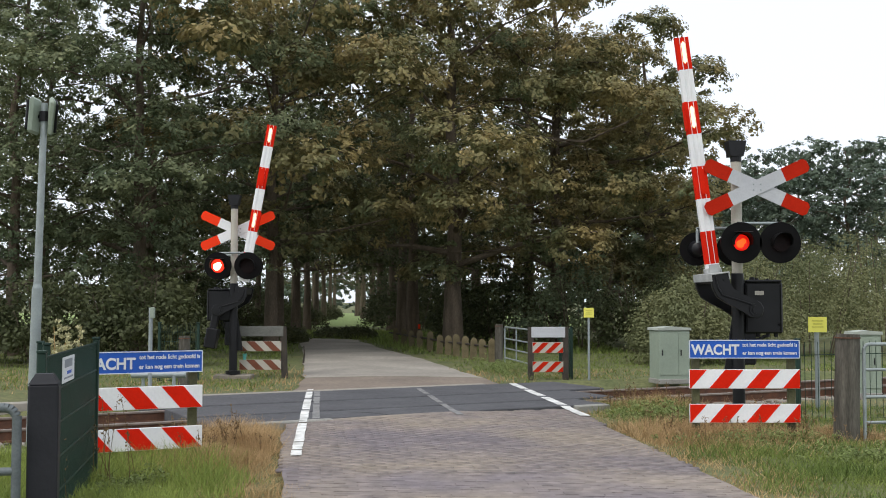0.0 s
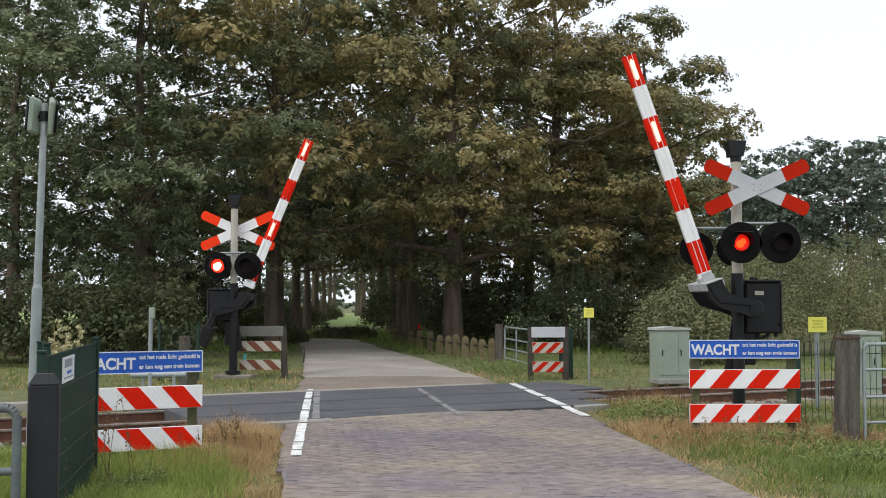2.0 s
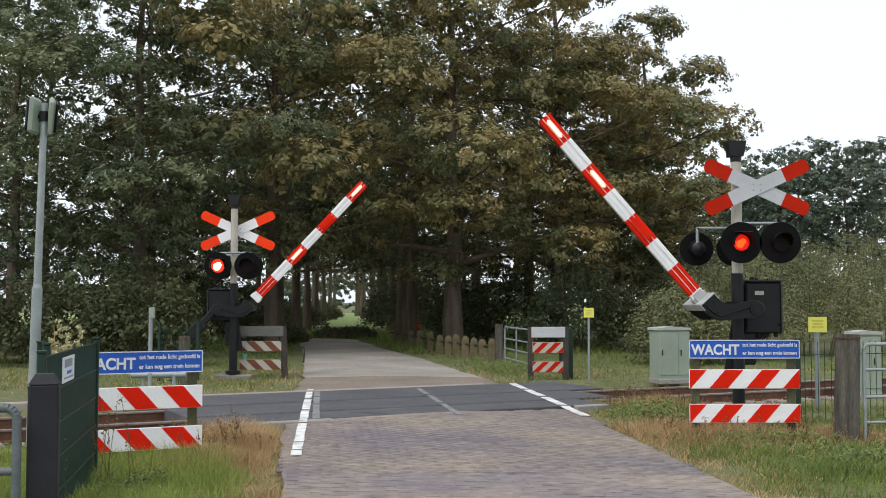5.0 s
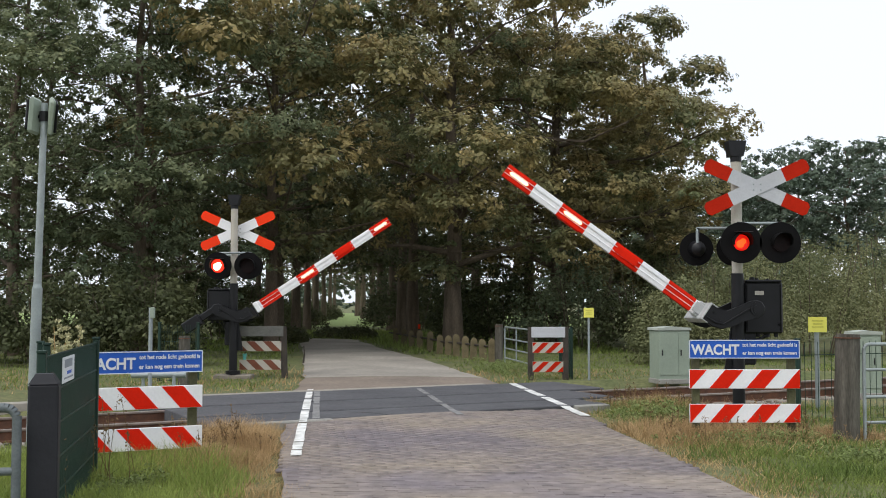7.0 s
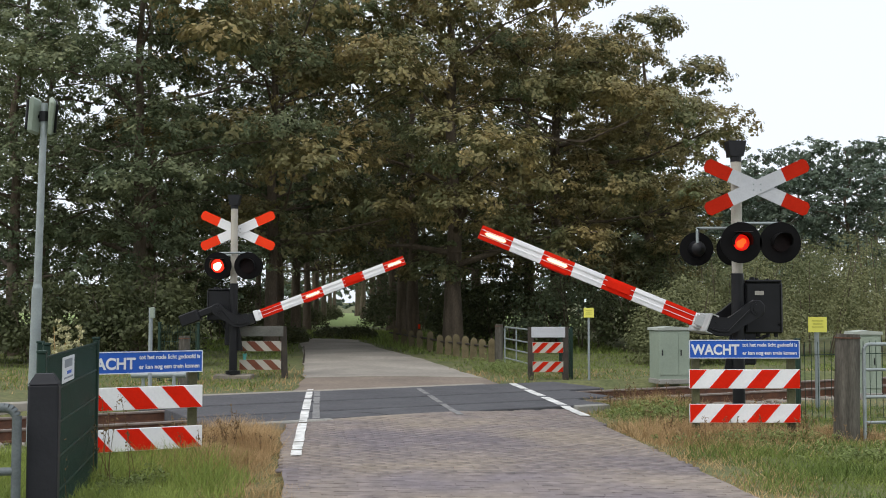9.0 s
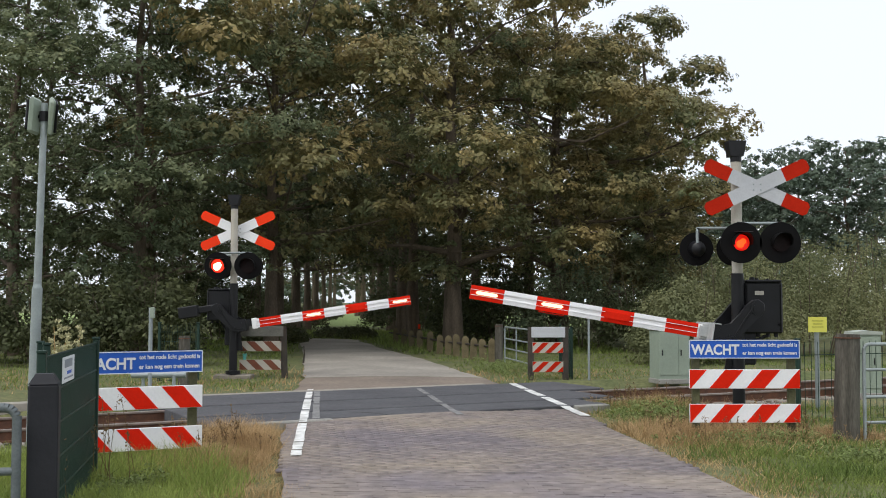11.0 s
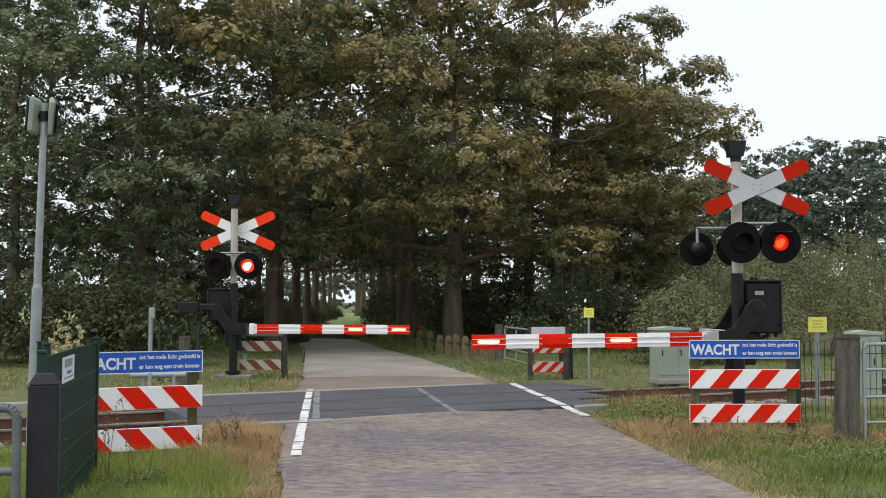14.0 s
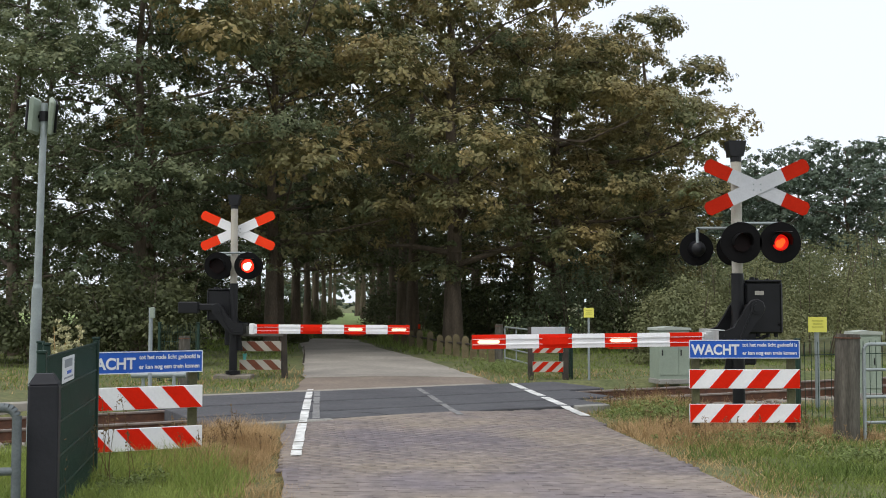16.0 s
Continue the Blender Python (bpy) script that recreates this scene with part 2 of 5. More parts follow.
ribbon("road_far", 23.0, 140, -0.010, M_CONC_ROAD, label="pale sandy asphalt lane under the trees")


def meadow():
    bm = bmesh.new()
    rows = []
    for j in range(12):
        y = 66 + j * 7.3
        rows.append([bm.verts.new((-70 + i * 7 + 2 * noise.noise((i, j, 1)), y + 2 * noise.noise((i, j, 5)), (0.09 if j else -0.3) + 0.05 * noise.noise((i, j, 9)))) for i in range(13)])
    for a, b in zip(rows, rows[1:]):
        for i in range(12):
            bm.faces.new((a[i], a[i + 1], b[i + 1], b[i]))
    tagged(part("meadow", bm, mat("meadow_grass", (0.26, 0.33, 0.12), (0.19, 0.26, 0.08), 0.9, 0.4, fine=0.3, bump=0.5)), "open light green meadow beyond the avenue", "meadow", kind="structure")


meadow()


def crossing():
    base = thing("crossing_deck", TRACK, "dark asphalt level crossing deck over the track", "level crossing", kind="structure")
    # strips of asphalt between and beside the rails; the rail grooves stay open
    for b0, b1, a1 in ((-0.92, -0.06, 4.45), (0.07, 1.43, 5.3), (1.58, 3.3, 6.2)):
        bm = bmesh.new()
        box(bm, ((a1 - 1.85) / 2, (b0 + b1) / 2, -0.095), (a1 + 1.85, b1 - b0, 0.25), bevel=0.012)
        part("asphalt_panel", bm, M_ASPH, base)
    # a tarred crack
    bm = bmesh.new()
    for p, q in (((0.40, -0.36), (0.62, -0.52)), ((0.60, -0.51), (0.72, -0.88))):
        d = Vector((q[0] - p[0], q[1] - p[1], 0))
        box(bm, ((p[0] + q[0]) / 2, (p[1] + q[1]) / 2, 0.0305), (d.length, 0.022, 0.003), pose(0, 0, 0, 0, 0, math.degrees(math.atan2(d.y, d.x))))
    part("tarred_crack", bm, M_BLACK, base)
    bm = bmesh.new()
    box(bm, (-1.0, -1.0, -0.065), (1.7, 0.14, 0.19), bevel=0.015)
    part("edge_kerb", bm, M_CONCRETE, base, "pale concrete edge strip")
    bm = bmesh.new()
    box(bm, (4.1, -1.0, -0.065), (0.6, 0.14, 0.19), bevel=0.015)
    part("edge_kerb", bm, M_CONCRETE, base, "pale concrete edge strip")
    bm = bmesh.new()
    box(bm, (0.2, 3.42, -0.06), (9.0, 0.22, 0.19), bevel=0.015)
    part("edge_kerb", bm, M_CONC_ROAD, base, "pale concrete edge strip")


crossing()


def rails():
    for b in (0.0, 1.5):
        t = thing("rail", TRACK @ pose(0, b, 0), "rusty steel rail on concrete sleepers", "rail", "rails")
        bm = bmesh.new()
        box(bm, (0, 0, -0.02), (90, 0.068, 0.036), bevel=0.008)
        part("rail_head", bm, M_RAILTOP, t, "worn shiny rail head")
        bm = bmesh.new()
        box(bm, (0, 0, -0.09), (90, 0.02, 0.11))
        box(bm, (0, 0, -0.155), (90, 0.14, 0.022))
        part("rail_web", bm, M_RAIL, t)
    first = None
    for i in range(-22, 34):
        a = i * 0.62
        if -1.9 < a < 5.4:
            continue
        m = TRACK @ pose(a, 0.75, -0.22)
        if first is None:
            bm = bmesh.new()
            box(bm, (0, 0, 0), (0.26, 2.5, 0.14), bevel=0.02)
            first = tagged(part("sleeper", bm, M_SLEEPER), "grey concrete railway sleeper in ballast", "sleeper", "sleepers")
            first.matrix_basis = m
        else:
            copy_thing(first, m)
    # ballast
    rng = np.random.default_rng(4)
    n = 16000
    a = rng.uniform(-14, 22, n)
    b = rng.normal(0.75, 1.35, n)
    keep = (np.abs(b - 0.75) < 2.6) & ((a < -1.9) | (a > 5.2))
    a, b = a[keep], b[keep]
    n = len(a)
    z = -0.20 - 0.10 * np.clip(np.abs(b - 0.75) - 1.2, 0, 2) + rng.uniform(-0.04, 0.03, n)
    c = np.stack([a, b, z], 1)
    s = rng.uniform(0.028, 0.055, (n, 1, 1))
    octa = np.array([[1, 0, 0], [-1, 0, 0], [0, 1, 0], [0, -1, 0], [0, 0, 1], [0, 0, -1]], float)
    pts = octa[None] * rng.uniform(0.6, 1.2, (n, 6, 1)) * s + c[:, None]
    ang = rng.uniform(0, 6.28, n)
    fi = np.array([[0, 2, 4], [2, 1, 4], [1, 3, 4], [3, 0, 4], [2, 0, 5], [1, 2, 5], [3, 1, 5], [0, 3, 5]])
    f = (fi[None] + 6 * np.arange(n)[:, None, None]).reshape(-1, 3)
    ob = fast_mesh("ballast", pts.reshape(-1, 3), f, M_BALLAST)
    ob.matrix_basis = TRACK
    tagged(ob, "grey stone ballast between the rails", "ballast", kind="stuff")


rails()


def surface(x, y):
    d = (Vector((x, y, 0)) - ORIGIN).dot(ACROSS)
    c, w = road_at(y)
    f = (x - c) / w
    return 0.030 if -1.05 < d < 3.35 else max(0.0, 0.03 * (1 - 4 * f * f)) + (0.011 if d < 0 else 0.004)


def marking(name, p0, p1, w, material, dashes, label):
    t = thing(name, Matrix(), label, "road marking", kind="structure")
    p0, p1 = Vector(p0), Vector(p1)
    d = p1 - p0
    rng = random.Random(5)
    for f0, f1 in dashes:
        bm = bmesh.new()
        n = 8
        rows = []
        for i in range(n + 1):
            q = p0 + d * (f0 + (f1 - f0) * i / n)
            j0, j1 = rng.uniform(-0.006, 0.006), rng.uniform(-0.006, 0.006)
            rows.append([bm.verts.new((x, q.y, surface(x, q.y) + 0.005)) for x in (q.x - w / 2 + j0, q.x + w / 2 + j1)])
        for a, b in zip(rows, rows[1:]):
            bm.faces.new((a[0], a[1], b[1], b[0]))
        r = bmesh.ops.extrude_face_region(bm, geom=list(bm.faces))
        for v in r["geom"]:
            if isinstance(v, bmesh.types.BMVert):
                v.co.z -= 0.005
        part("paint_stripe", bm, material, t)


marking("edge_line", (-1.525, 11.2), (-2.41, 19.6), 0.112, M_LINE, [(0.0, 0.045), (0.055, 0.12), (0.13, 0.345), (0.365, 0.525), (0.55, 0.735), (0.765, 1.0)], "broken white edge line with cracked paint")
marking("old_edge_line", (-1.72, 14.6), (-2.24, 19.2), 0.10, M_LINE_OLD, [(0.0, 0.42), (0.46, 0.70), (0.74, 1.0)], "faded ghost of an older edge line")
marking("edge_line", (1.99, 15.1), (1.34, 20.8), 0.135, M_LINE, [(0.0, 0.215), (0.25, 0.475), (0.52, 0.74), (0.79, 1.0)], "broken white edge line with cracked paint")
marking("centre_line", (0.24, 15.0), (-0.44, 19.6), 0.09, M_LINE_OLD, [(0.0, 0.36), (0.42, 0.68), (0.76, 1.0)], "faded grey centre dashes on the crossing")


# ---- level crossing barriers ----
MOVING = []          # (part, rows) for motions()
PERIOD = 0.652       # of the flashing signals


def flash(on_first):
    """Rows of an added shutter that opens and closes in place of switching the lamp: True where the lamp is lit first.
    """
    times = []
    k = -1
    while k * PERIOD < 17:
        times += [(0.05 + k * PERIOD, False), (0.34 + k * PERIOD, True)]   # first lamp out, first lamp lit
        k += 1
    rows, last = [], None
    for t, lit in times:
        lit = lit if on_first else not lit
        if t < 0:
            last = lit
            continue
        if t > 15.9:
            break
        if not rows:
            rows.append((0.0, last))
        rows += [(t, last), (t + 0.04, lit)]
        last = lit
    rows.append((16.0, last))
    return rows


def signal_lamp(parent, x, y, z, lens_m, bulb_m, lit_first, back=False, r=0.29):
    """A black round shield with hood and lens, facing -y (or +y)."""
    lamp = new("signal_lamp")
    lamp.parent = parent
    lamp.matrix_basis = pose(x, y, z, 0, 0, 180 if back else 0)
    bm = bmesh.new()
    tube(bm, (0, 0.0, 0), (0, 0.025, 0), r, seg=40)
    part("shield", bm, M_DISC, lamp, "matt black round shield", True)
    bm = bmesh.new()
    tube(bm, (0, 0.02, 0), (0, 0.17, 0), 0.125, 0.10, 24)
    tube(bm, (0, 0.17, 0), (0, 0.22, 0), 0.10, 0.03, 24)
    tube(bm, (0, 0.12, 0.02), (0, 0.14, 0.30), 0.018, seg=8)
    part("housing", bm, M_BLACK, lamp, smooth=True)
    bm = bmesh.new()
    # far hood is wider to hold the enlarged lens
    hr = 0.135 if lens_m is M_GLOWN else 0.160
    n = 18
    rows = []
    for i in range(n + 1):
        a = radians(-15 + 210 * i / n)
        row = []
        for rr, y0, y1 in ((hr, 0.0, -0.24 + 0.10 * (1 - max(0, math.sin(a)))), (hr - 0.007, 0.0, -0.24 + 0.10 * (1 - max(0, math.sin(a))))):
            row += [bm.verts.new((rr * math.cos(a), y0, rr * math.sin(a))), bm.verts.new((rr * math.cos(a), y1, rr * math.sin(a)))]
        rows.append(row)
    for a, b in zip(rows, rows[1:]):
        for i, j in ((0, 1), (3, 2), (1, 3), (2, 0)):
            bm.faces.new((a[i], a[j], b[j], b[i]))
    part("hood", bm, M_DISC, lamp)
    if back:
        return lamp
    bm = bmesh.new()
    # far lens is oversized: the red bloom round the lamp is put into its shape
    big = 1.0 if lens_m is M_GLOWN else 1.25
    tube(bm, (0, -0.002, 0), (0, -0.02, 0), 0.115 * big, 0.095 * big, 24)
    part("lens", bm, lens_m, lamp, "red glass lens")
    bm = bmesh.new()
    k = 0.058 if lens_m is M_GLOWN else 0.080
    # overlapping lobes give the bulb the uneven outline of its glow
    for dx, dz, kk in ((-0.02, -0.02, 1.0), (0.02, 0.015, 0.75), (-0.035, -0.035, 0.7)):
        tube(bm, (dx, -0.02, dz), (dx, -0.034 - 0.001 * kk, dz), k * kk, k * kk * 0.7, 14)
    part("bulb", bm, bulb_m, lamp, "bright signal bulb")
    # added flap, no part of a real signal: covers the always-glowing lens between flashes
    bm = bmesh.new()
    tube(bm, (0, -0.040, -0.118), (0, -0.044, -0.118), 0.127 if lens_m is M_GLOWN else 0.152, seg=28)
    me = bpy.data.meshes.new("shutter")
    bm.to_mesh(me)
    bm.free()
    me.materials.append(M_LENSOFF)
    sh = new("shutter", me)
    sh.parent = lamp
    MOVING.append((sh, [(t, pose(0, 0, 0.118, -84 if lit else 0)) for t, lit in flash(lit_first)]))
    return lamp


def barrier(m, side, length, angles, near):
    """side +1: the boom closes towards -x; -1: towards +x. Pivot at the local origin plus PIV."""
    t = thing("level_crossing_barrier", m, "level crossing signal post with red and white half barrier" if near else "level crossing signal post with half barrier across the track",
              "level crossing barrier", "half barriers")
    s = side
    px, pz = (0.137, 1.487) if near else (-0.30, 1.43)
    # base and pole
    bm = bmesh.new()
    box(bm, (0, 0.1, -0.03), (0.8 if not near else 0.7, 0.5, 0.13), bevel=0.02)
    part("concrete_foot", bm, M_SLEEPER, t, "grey concrete foot")
    bm = bmesh.new()
    tube(bm, (0, 0, 0.02), (0, 0, 1.98), 0.088, seg=20)
    tube(bm, (0, 0, 0.05), (0, 0, 0.12), 0.16, seg=20)
    part("lower_pole", bm, M_BLACK, t, "black lower pole", True)
    bm = bmesh.new()
    tube(bm, (0, 0, 1.98), (0, 0, 3.60), 0.075, seg=20)
    part("upper_pole", bm, M_POLE, t, "light grey upper pole", True)
    bm = bmesh.new()
    tube(bm, (0, 0, 3.58), (0, 0, 3.68), 0.08, seg=16)
    prism(bm, [(-0.10, 3.66), (0.09, 3.66), (0.13, 3.88), (-0.13, 3.88)], -0.10, 0.13)
    part("bell", bm, M_BLACK, t, "black warning bell on the pole top")
    # drive box
    bx, bz = (0.385, 1.45) if near else (px - 0.01, pz)
    bh = 0.74 if near else 0.66
    bm = bmesh.new()
    box(bm, (bx, 0.22, bz + 0.41 - bh / 2), (0.56, 0.34, bh), bevel=0.025)
    box(bm, (bx, 0.22, bz + 0.42), (0.52, 0.38, 0.04), bevel=0.015)
    for k, q in ((-0.12, 0.05), (-0.05, 0.035), (0.10, 0.03)):
        tube(bm, (bx + k, 0.2, bz + 0.43), (bx + k, 0.2, bz + 0.43 + q), q, q * 0.7, seg=12)
    box(bm, (bx - 0.20 * s, 0.22, bz - 0.52), (0.2, 0.25, 0.52), bevel=0.02)
    # bolted flanges and cable glands under the box
    for k in (-0.18, -0.06, 0.08, 0.2):
        tube(bm, (bx + k, 0.14, bz + 0.41 - bh), (bx + k, 0.14, bz + 0.36 - bh), 0.03, seg=8)
    tube(bm, (bx + 0.08, 0.14, bz + 0.38 - bh), (bx - 0.16 * s, 0.14, bz - 0.45), 0.022, seg=8)
    tube(bm, (bx + 0.02, 0.12, bz + 0.38 - bh), (bx - 0.24 * s, 0.10, bz - 0.62), 0.018, seg=8)
    body = part("drive_box", bm, M_BLACK, t, "black barrier drive box")
    if near:
        bm = bmesh.new()
        box(bm, (bx - 0.06, 0.045, bz + 0.25), (0.13, 0.006, 0.06), bevel=0.002)
        part("label_plate", bm, M_POLE, body, "small white label plate")
    bm = bmesh.new()
    for k in (-0.24, 0.24):
        box(bm, (bx + k, 0.046, bz + 0.41 - bh / 2), (0.012, 0.012, bh - 0.08))
    tube(bm, (bx + 0.22, 0.05, bz - 0.2), (bx + 0.22, 0.03, bz - 0.2), 0.02, seg=10)
    part("door_seam", bm, M_DISC, body)
    bm = bmesh.new()
    prism(bm, [(-0.20 * s, 0.55), (-0.05 * s, 0.55), (-0.02 * s, 1.35), (-0.07 * s, 1.35)], 0.02, 0.06)
    part("brace", bm, M_BLACK, t)
    # cross
    cx, cy, cz = (0.25, -0.17, 3.20) if near else (0.05, 0.13, 3.12)
    ca = 24.5
    half = 0.80 if near else 0.86
    cross = new("warning_cross")
    cross.parent = t
    cross.matrix_basis = pose(cx, cy, cz)
    tagged(cross, "red and white diagonal warning cross")
    for k, a in enumerate((ca, -ca)):
        yy = 0.012 * k
        rot = Matrix.Rotation(radians(-a), 4, "Y")
        # the near cross has its shading in the board colours
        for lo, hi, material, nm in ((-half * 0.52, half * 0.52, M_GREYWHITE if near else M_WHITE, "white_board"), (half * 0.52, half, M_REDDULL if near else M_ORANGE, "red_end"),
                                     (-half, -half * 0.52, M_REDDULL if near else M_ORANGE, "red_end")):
            bm = bmesh.new()
            e = 0.045
            o = [(lo, -0.10), (hi, -0.10), (hi, 0.10), (lo, 0.10)]
            if hi == half:
                o = [(lo, -0.10), (hi - e, -0.10), (hi, -0.10 + e), (hi, 0.10 - e), (hi - e, 0.10), (lo, 0.10)]
            if lo == -half:
                o = [(lo + e, -0.10), (hi, -0.10), (hi, 0.10), (lo + e, 0.10), (lo, 0.10 - e), (lo, -0.10 + e)]
            prism(bm, o, yy, yy + 0.011)
            bmesh.ops.transform(bm, matrix=rot, verts=bm.verts)
            part(nm, bm, material, cross)
    bm = bmesh.new()
    for k in (-0.05, 0.05):
        for q in (-0.04, 0.04):
            tube(bm, (k, -0.008, q), (k, 0.004, q), 0.012, seg=8)
    tube(bm, (0, 0.02, 0), (-cx, -cy, 0), 0.02, seg=8)
    part("fixing", bm, M_GALV, cross)
    # lamps and their bracket
    lz = 2.405 if near else 2.35
    lens, bulb = (M_GLOWN, M_BULBN) if near else (M_GLOWF, M_BULBF)
    if near:
        front, rear, fy, ry = (-0.02, 0.53), (-0.50, 0.04), -0.30, 0.36
    else:
        front, rear, fy, ry = (-0.30, 0.335), (-0.27, 0.33), -0.22, 0.30
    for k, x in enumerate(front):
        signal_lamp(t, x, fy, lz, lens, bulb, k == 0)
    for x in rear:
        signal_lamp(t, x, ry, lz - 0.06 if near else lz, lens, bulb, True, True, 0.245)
    bm = bmesh.new()
    tube(bm, (min(front), fy + 0.12, lz + 0.28), (max(front) + 0.05, fy + 0.12, lz + 0.28), 0.02, seg=10)
    tube(bm, (min(rear), ry - 0.12, lz + 0.24), (max(rear), ry - 0.12, lz + 0.24), 0.02, seg=10)
    tube(bm, (0, fy + 0.12, lz + 0.28), (0, ry - 0.12, lz + 0.26), 0.022, seg=10)
    for x in rear:
        tube(bm, (x, ry - 0.12, lz + 0.24), (x - 0.02, ry - 0.15, lz + 0.18), 0.02, seg=10)
        tube(bm, (x - 0.02, ry - 0.15, lz + 0.18), (x - 0.02, ry - 0.17, lz + 0.02), 0.02, seg=10)
    part("lamp_bracket", bm, M_GALV, t, "grey steel lamp bracket")
    # boom: its own space has the pivot at the origin and the closed boom level
    boom = new("boom")
    boom.parent = t
    tagged(boom, "red and white striped barrier boom")
    by = -0.02 if near else -0.12
    root, v = (0.63, -0.437) if near else (0.77, -0.415)
    turn = 5 if near else 0
    tip = root + length
    prof = [(q * 0.92, w * 0.92) for q, w in [(-0.045, -0.105), (0.035, -0.105), (0.05, -0.05), (0.05, 0.05), (0.035, 0.105), (-0.045, 0.105), (-0.05, 0.055), (-0.04, 0.02), (-0.04, -0.02), (-0.05, -0.055)]]

    def section(x0, x1, material, nm, grow=0.0):
        bm = bmesh.new()
        k = 1 + grow
        a = [bm.verts.new((-s * x0, q * k, v + w * k)) for q, w in prof]
        b = [bm.verts.new((-s * x1, q * k, v + w * k)) for q, w in prof]
        bm.faces.new(a), bm.faces.new(b[::-1])
        for i in range(len(a)):
            j = (i + 1) % len(a)
            bm.faces.new((a[j], a[i], b[i], b[j]))
        return part(nm, bm, material, boom)

    n = 7
    start = root + 0.06
    step = (tip - start) / n
    section(root, start, M_WHITE, "white_section")
    for i in range(n):
        section(start + i * step, start + (i + 1) * step, M_RED if i % 2 == 0 else M_WHITE, "red_section" if i % 2 == 0 else "white_section", 0.01 if i % 2 == 0 else 0)
    # reflective ribs
    for zz in (0.038, -0.038):
        bm = bmesh.new()
        box(bm, (-s * (root + tip) / 2, -0.049, v + zz), (length, 0.008, 0.007))
        part("rib", bm, M_WHITE, boom)
    # three lamps: the tip's is steady, the others take turns
    for i, mode in ((6, None), (4, near), (2, not near)):
        u = start + (i + 0.52) * step
        bm = bmesh.new()
        w, hgt = 0.16, 0.024
        prism(bm, [(-s * u - w, v), (-s * u - w + 0.03, v - hgt), (-s * u + w - 0.03, v - hgt), (-s * u + w, v), (-s * u + w - 0.03, v + hgt), (-s * u - w + 0.03, v + hgt)], -0.068, -0.05)
        part("boom_lamp", bm, M_BOOMLIGHT, boom, "small warning lamp on the boom")
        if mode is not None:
            # added red flap over the always-lit boom lamp, to make it blink
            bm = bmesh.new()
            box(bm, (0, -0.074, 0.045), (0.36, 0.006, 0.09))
            sh = part("added_lamp_cover", bm, M_RED, boom)
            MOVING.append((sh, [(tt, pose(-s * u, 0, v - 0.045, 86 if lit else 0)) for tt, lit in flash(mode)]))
    # cuff, saddle, yoke arms, counterweight
    y0, y1 = (-0.25, 0.44) if near else (-0.06, 0.64)
    bm = bmesh.new()
    box(bm, (-s * (root - 0.05), 0, v), (0.10, 0.13, 0.23), bevel=0.012)
    if near:
        # galvanised saddle plate across both arms, with bent tabs that hold the boom
        box(bm, (-s * 0.545, (y0 + y1) / 2, v), (0.022, y1 - y0 + 0.10, 0.25), bevel=0.006)
        for q in (-0.085, 0.085):
            box(bm, (-s * 0.60, q, v), (0.16, 0.014, 0.15), bevel=0.004)
        for q in (0.13, -0.13):
            box(bm, (-s * 0.50, (y0 + y1) / 2, v + q), (0.11, y1 - y0 + 0.10, 0.014), bevel=0.004)
    part("cuff", bm, M_GALVPALE if near else M_WHITE, boom, "pale galvanised boom clamp" if near else "white boom end")
    inner = [(-0.55, v + 0.12), (-0.40, v + 0.12), (-0.30, v + 0.16), (-0.20, -0.12), (-0.12, 0.02), (-0.06, 0.10), (0.03, 0.13)]
    outer = [(0.12, 0.09), (0.15, 0.0), (0.12, -0.09), (0.04, -0.15), (-0.03, -0.26), (-0.12, v + 0.04), (-0.22, v - 0.08), (-0.36, v - 0.13), (-0.55, v - 0.13)]
    for q in (y0, y1):
        bm = bmesh.new()
        prism(bm, [(s * x, z) for x, z in inner + outer], q - 0.035, q + 0.035)
        bmesh.ops.bevel(bm, geom=list(bm.edges), offset=0.01, segments=1, affect="EDGES")
        part("yoke_arm", bm, M_BLACK, boom, "black curved cast swing arm")
    bm = bmesh.new()
    box(bm, (-s * 0.47, (y0 + y1) / 2, v), (0.12, y1 - y0, 0.22), bevel=0.015)
    part("yoke_head", bm, M_BLACK, boom)
    bm = bmesh.new()
    rib = [(-0.50, v - 0.07), (-0.36, v - 0.06), (-0.24, v - 0.01), (-0.14, -0.22), (-0.06, -0.05), (0.02, 0.03)]
    for (ax, az), (bx2, bz2) in zip(rib, rib[1:]):
        tube(bm, (s * ax, y0 - 0.04, az), (s * bx2, y0 - 0.04, bz2), 0.014, seg=6)
    part("cable", bm, M_BLACK, boom)
    bm = bmesh.new()
    tube(bm, (s * 0.02, y0 - 0.06, 0), (s * 0.02, y1 + 0.06, 0), 0.055, seg=16)
    tube(bm, (s * 0.02, y0 - 0.05, 0), (s * 0.02, y0 - 0.035, 0), 0.09, seg=16)
    part("pivot_hub", bm, M_BLACK, boom)
    for x, z in ((-0.30, v), (-0.45, v + 0.05), (-0.45, v - 0.05)):
        bm = bmesh.new()
        tube(bm, (s * x, y0 - 0.05, z), (s * x, y0 - 0.03, z), 0.016, seg=6)
        part("bolt", bm, M_BLACK, boom)
    cw0, cw1 = (0.36, 0.58) if near else (0.42, 0.84)
    bm = bmesh.new()
    if near:
        tube(bm, (s * 0.05, 0.5, 0.05), (s * cw1, 0.5, 0.05), 0.035, seg=10)
    else:
        box(bm, (s * 0.30, 0.02, 0.04), (0.56, 0.10, 0.15), bevel=0.02)
    box(bm, (s * (cw0 + cw1) / 2, 0.5 if near else 0.02, 0.03), (cw1 - cw0, 0.26, 0.25), bevel=0.02)
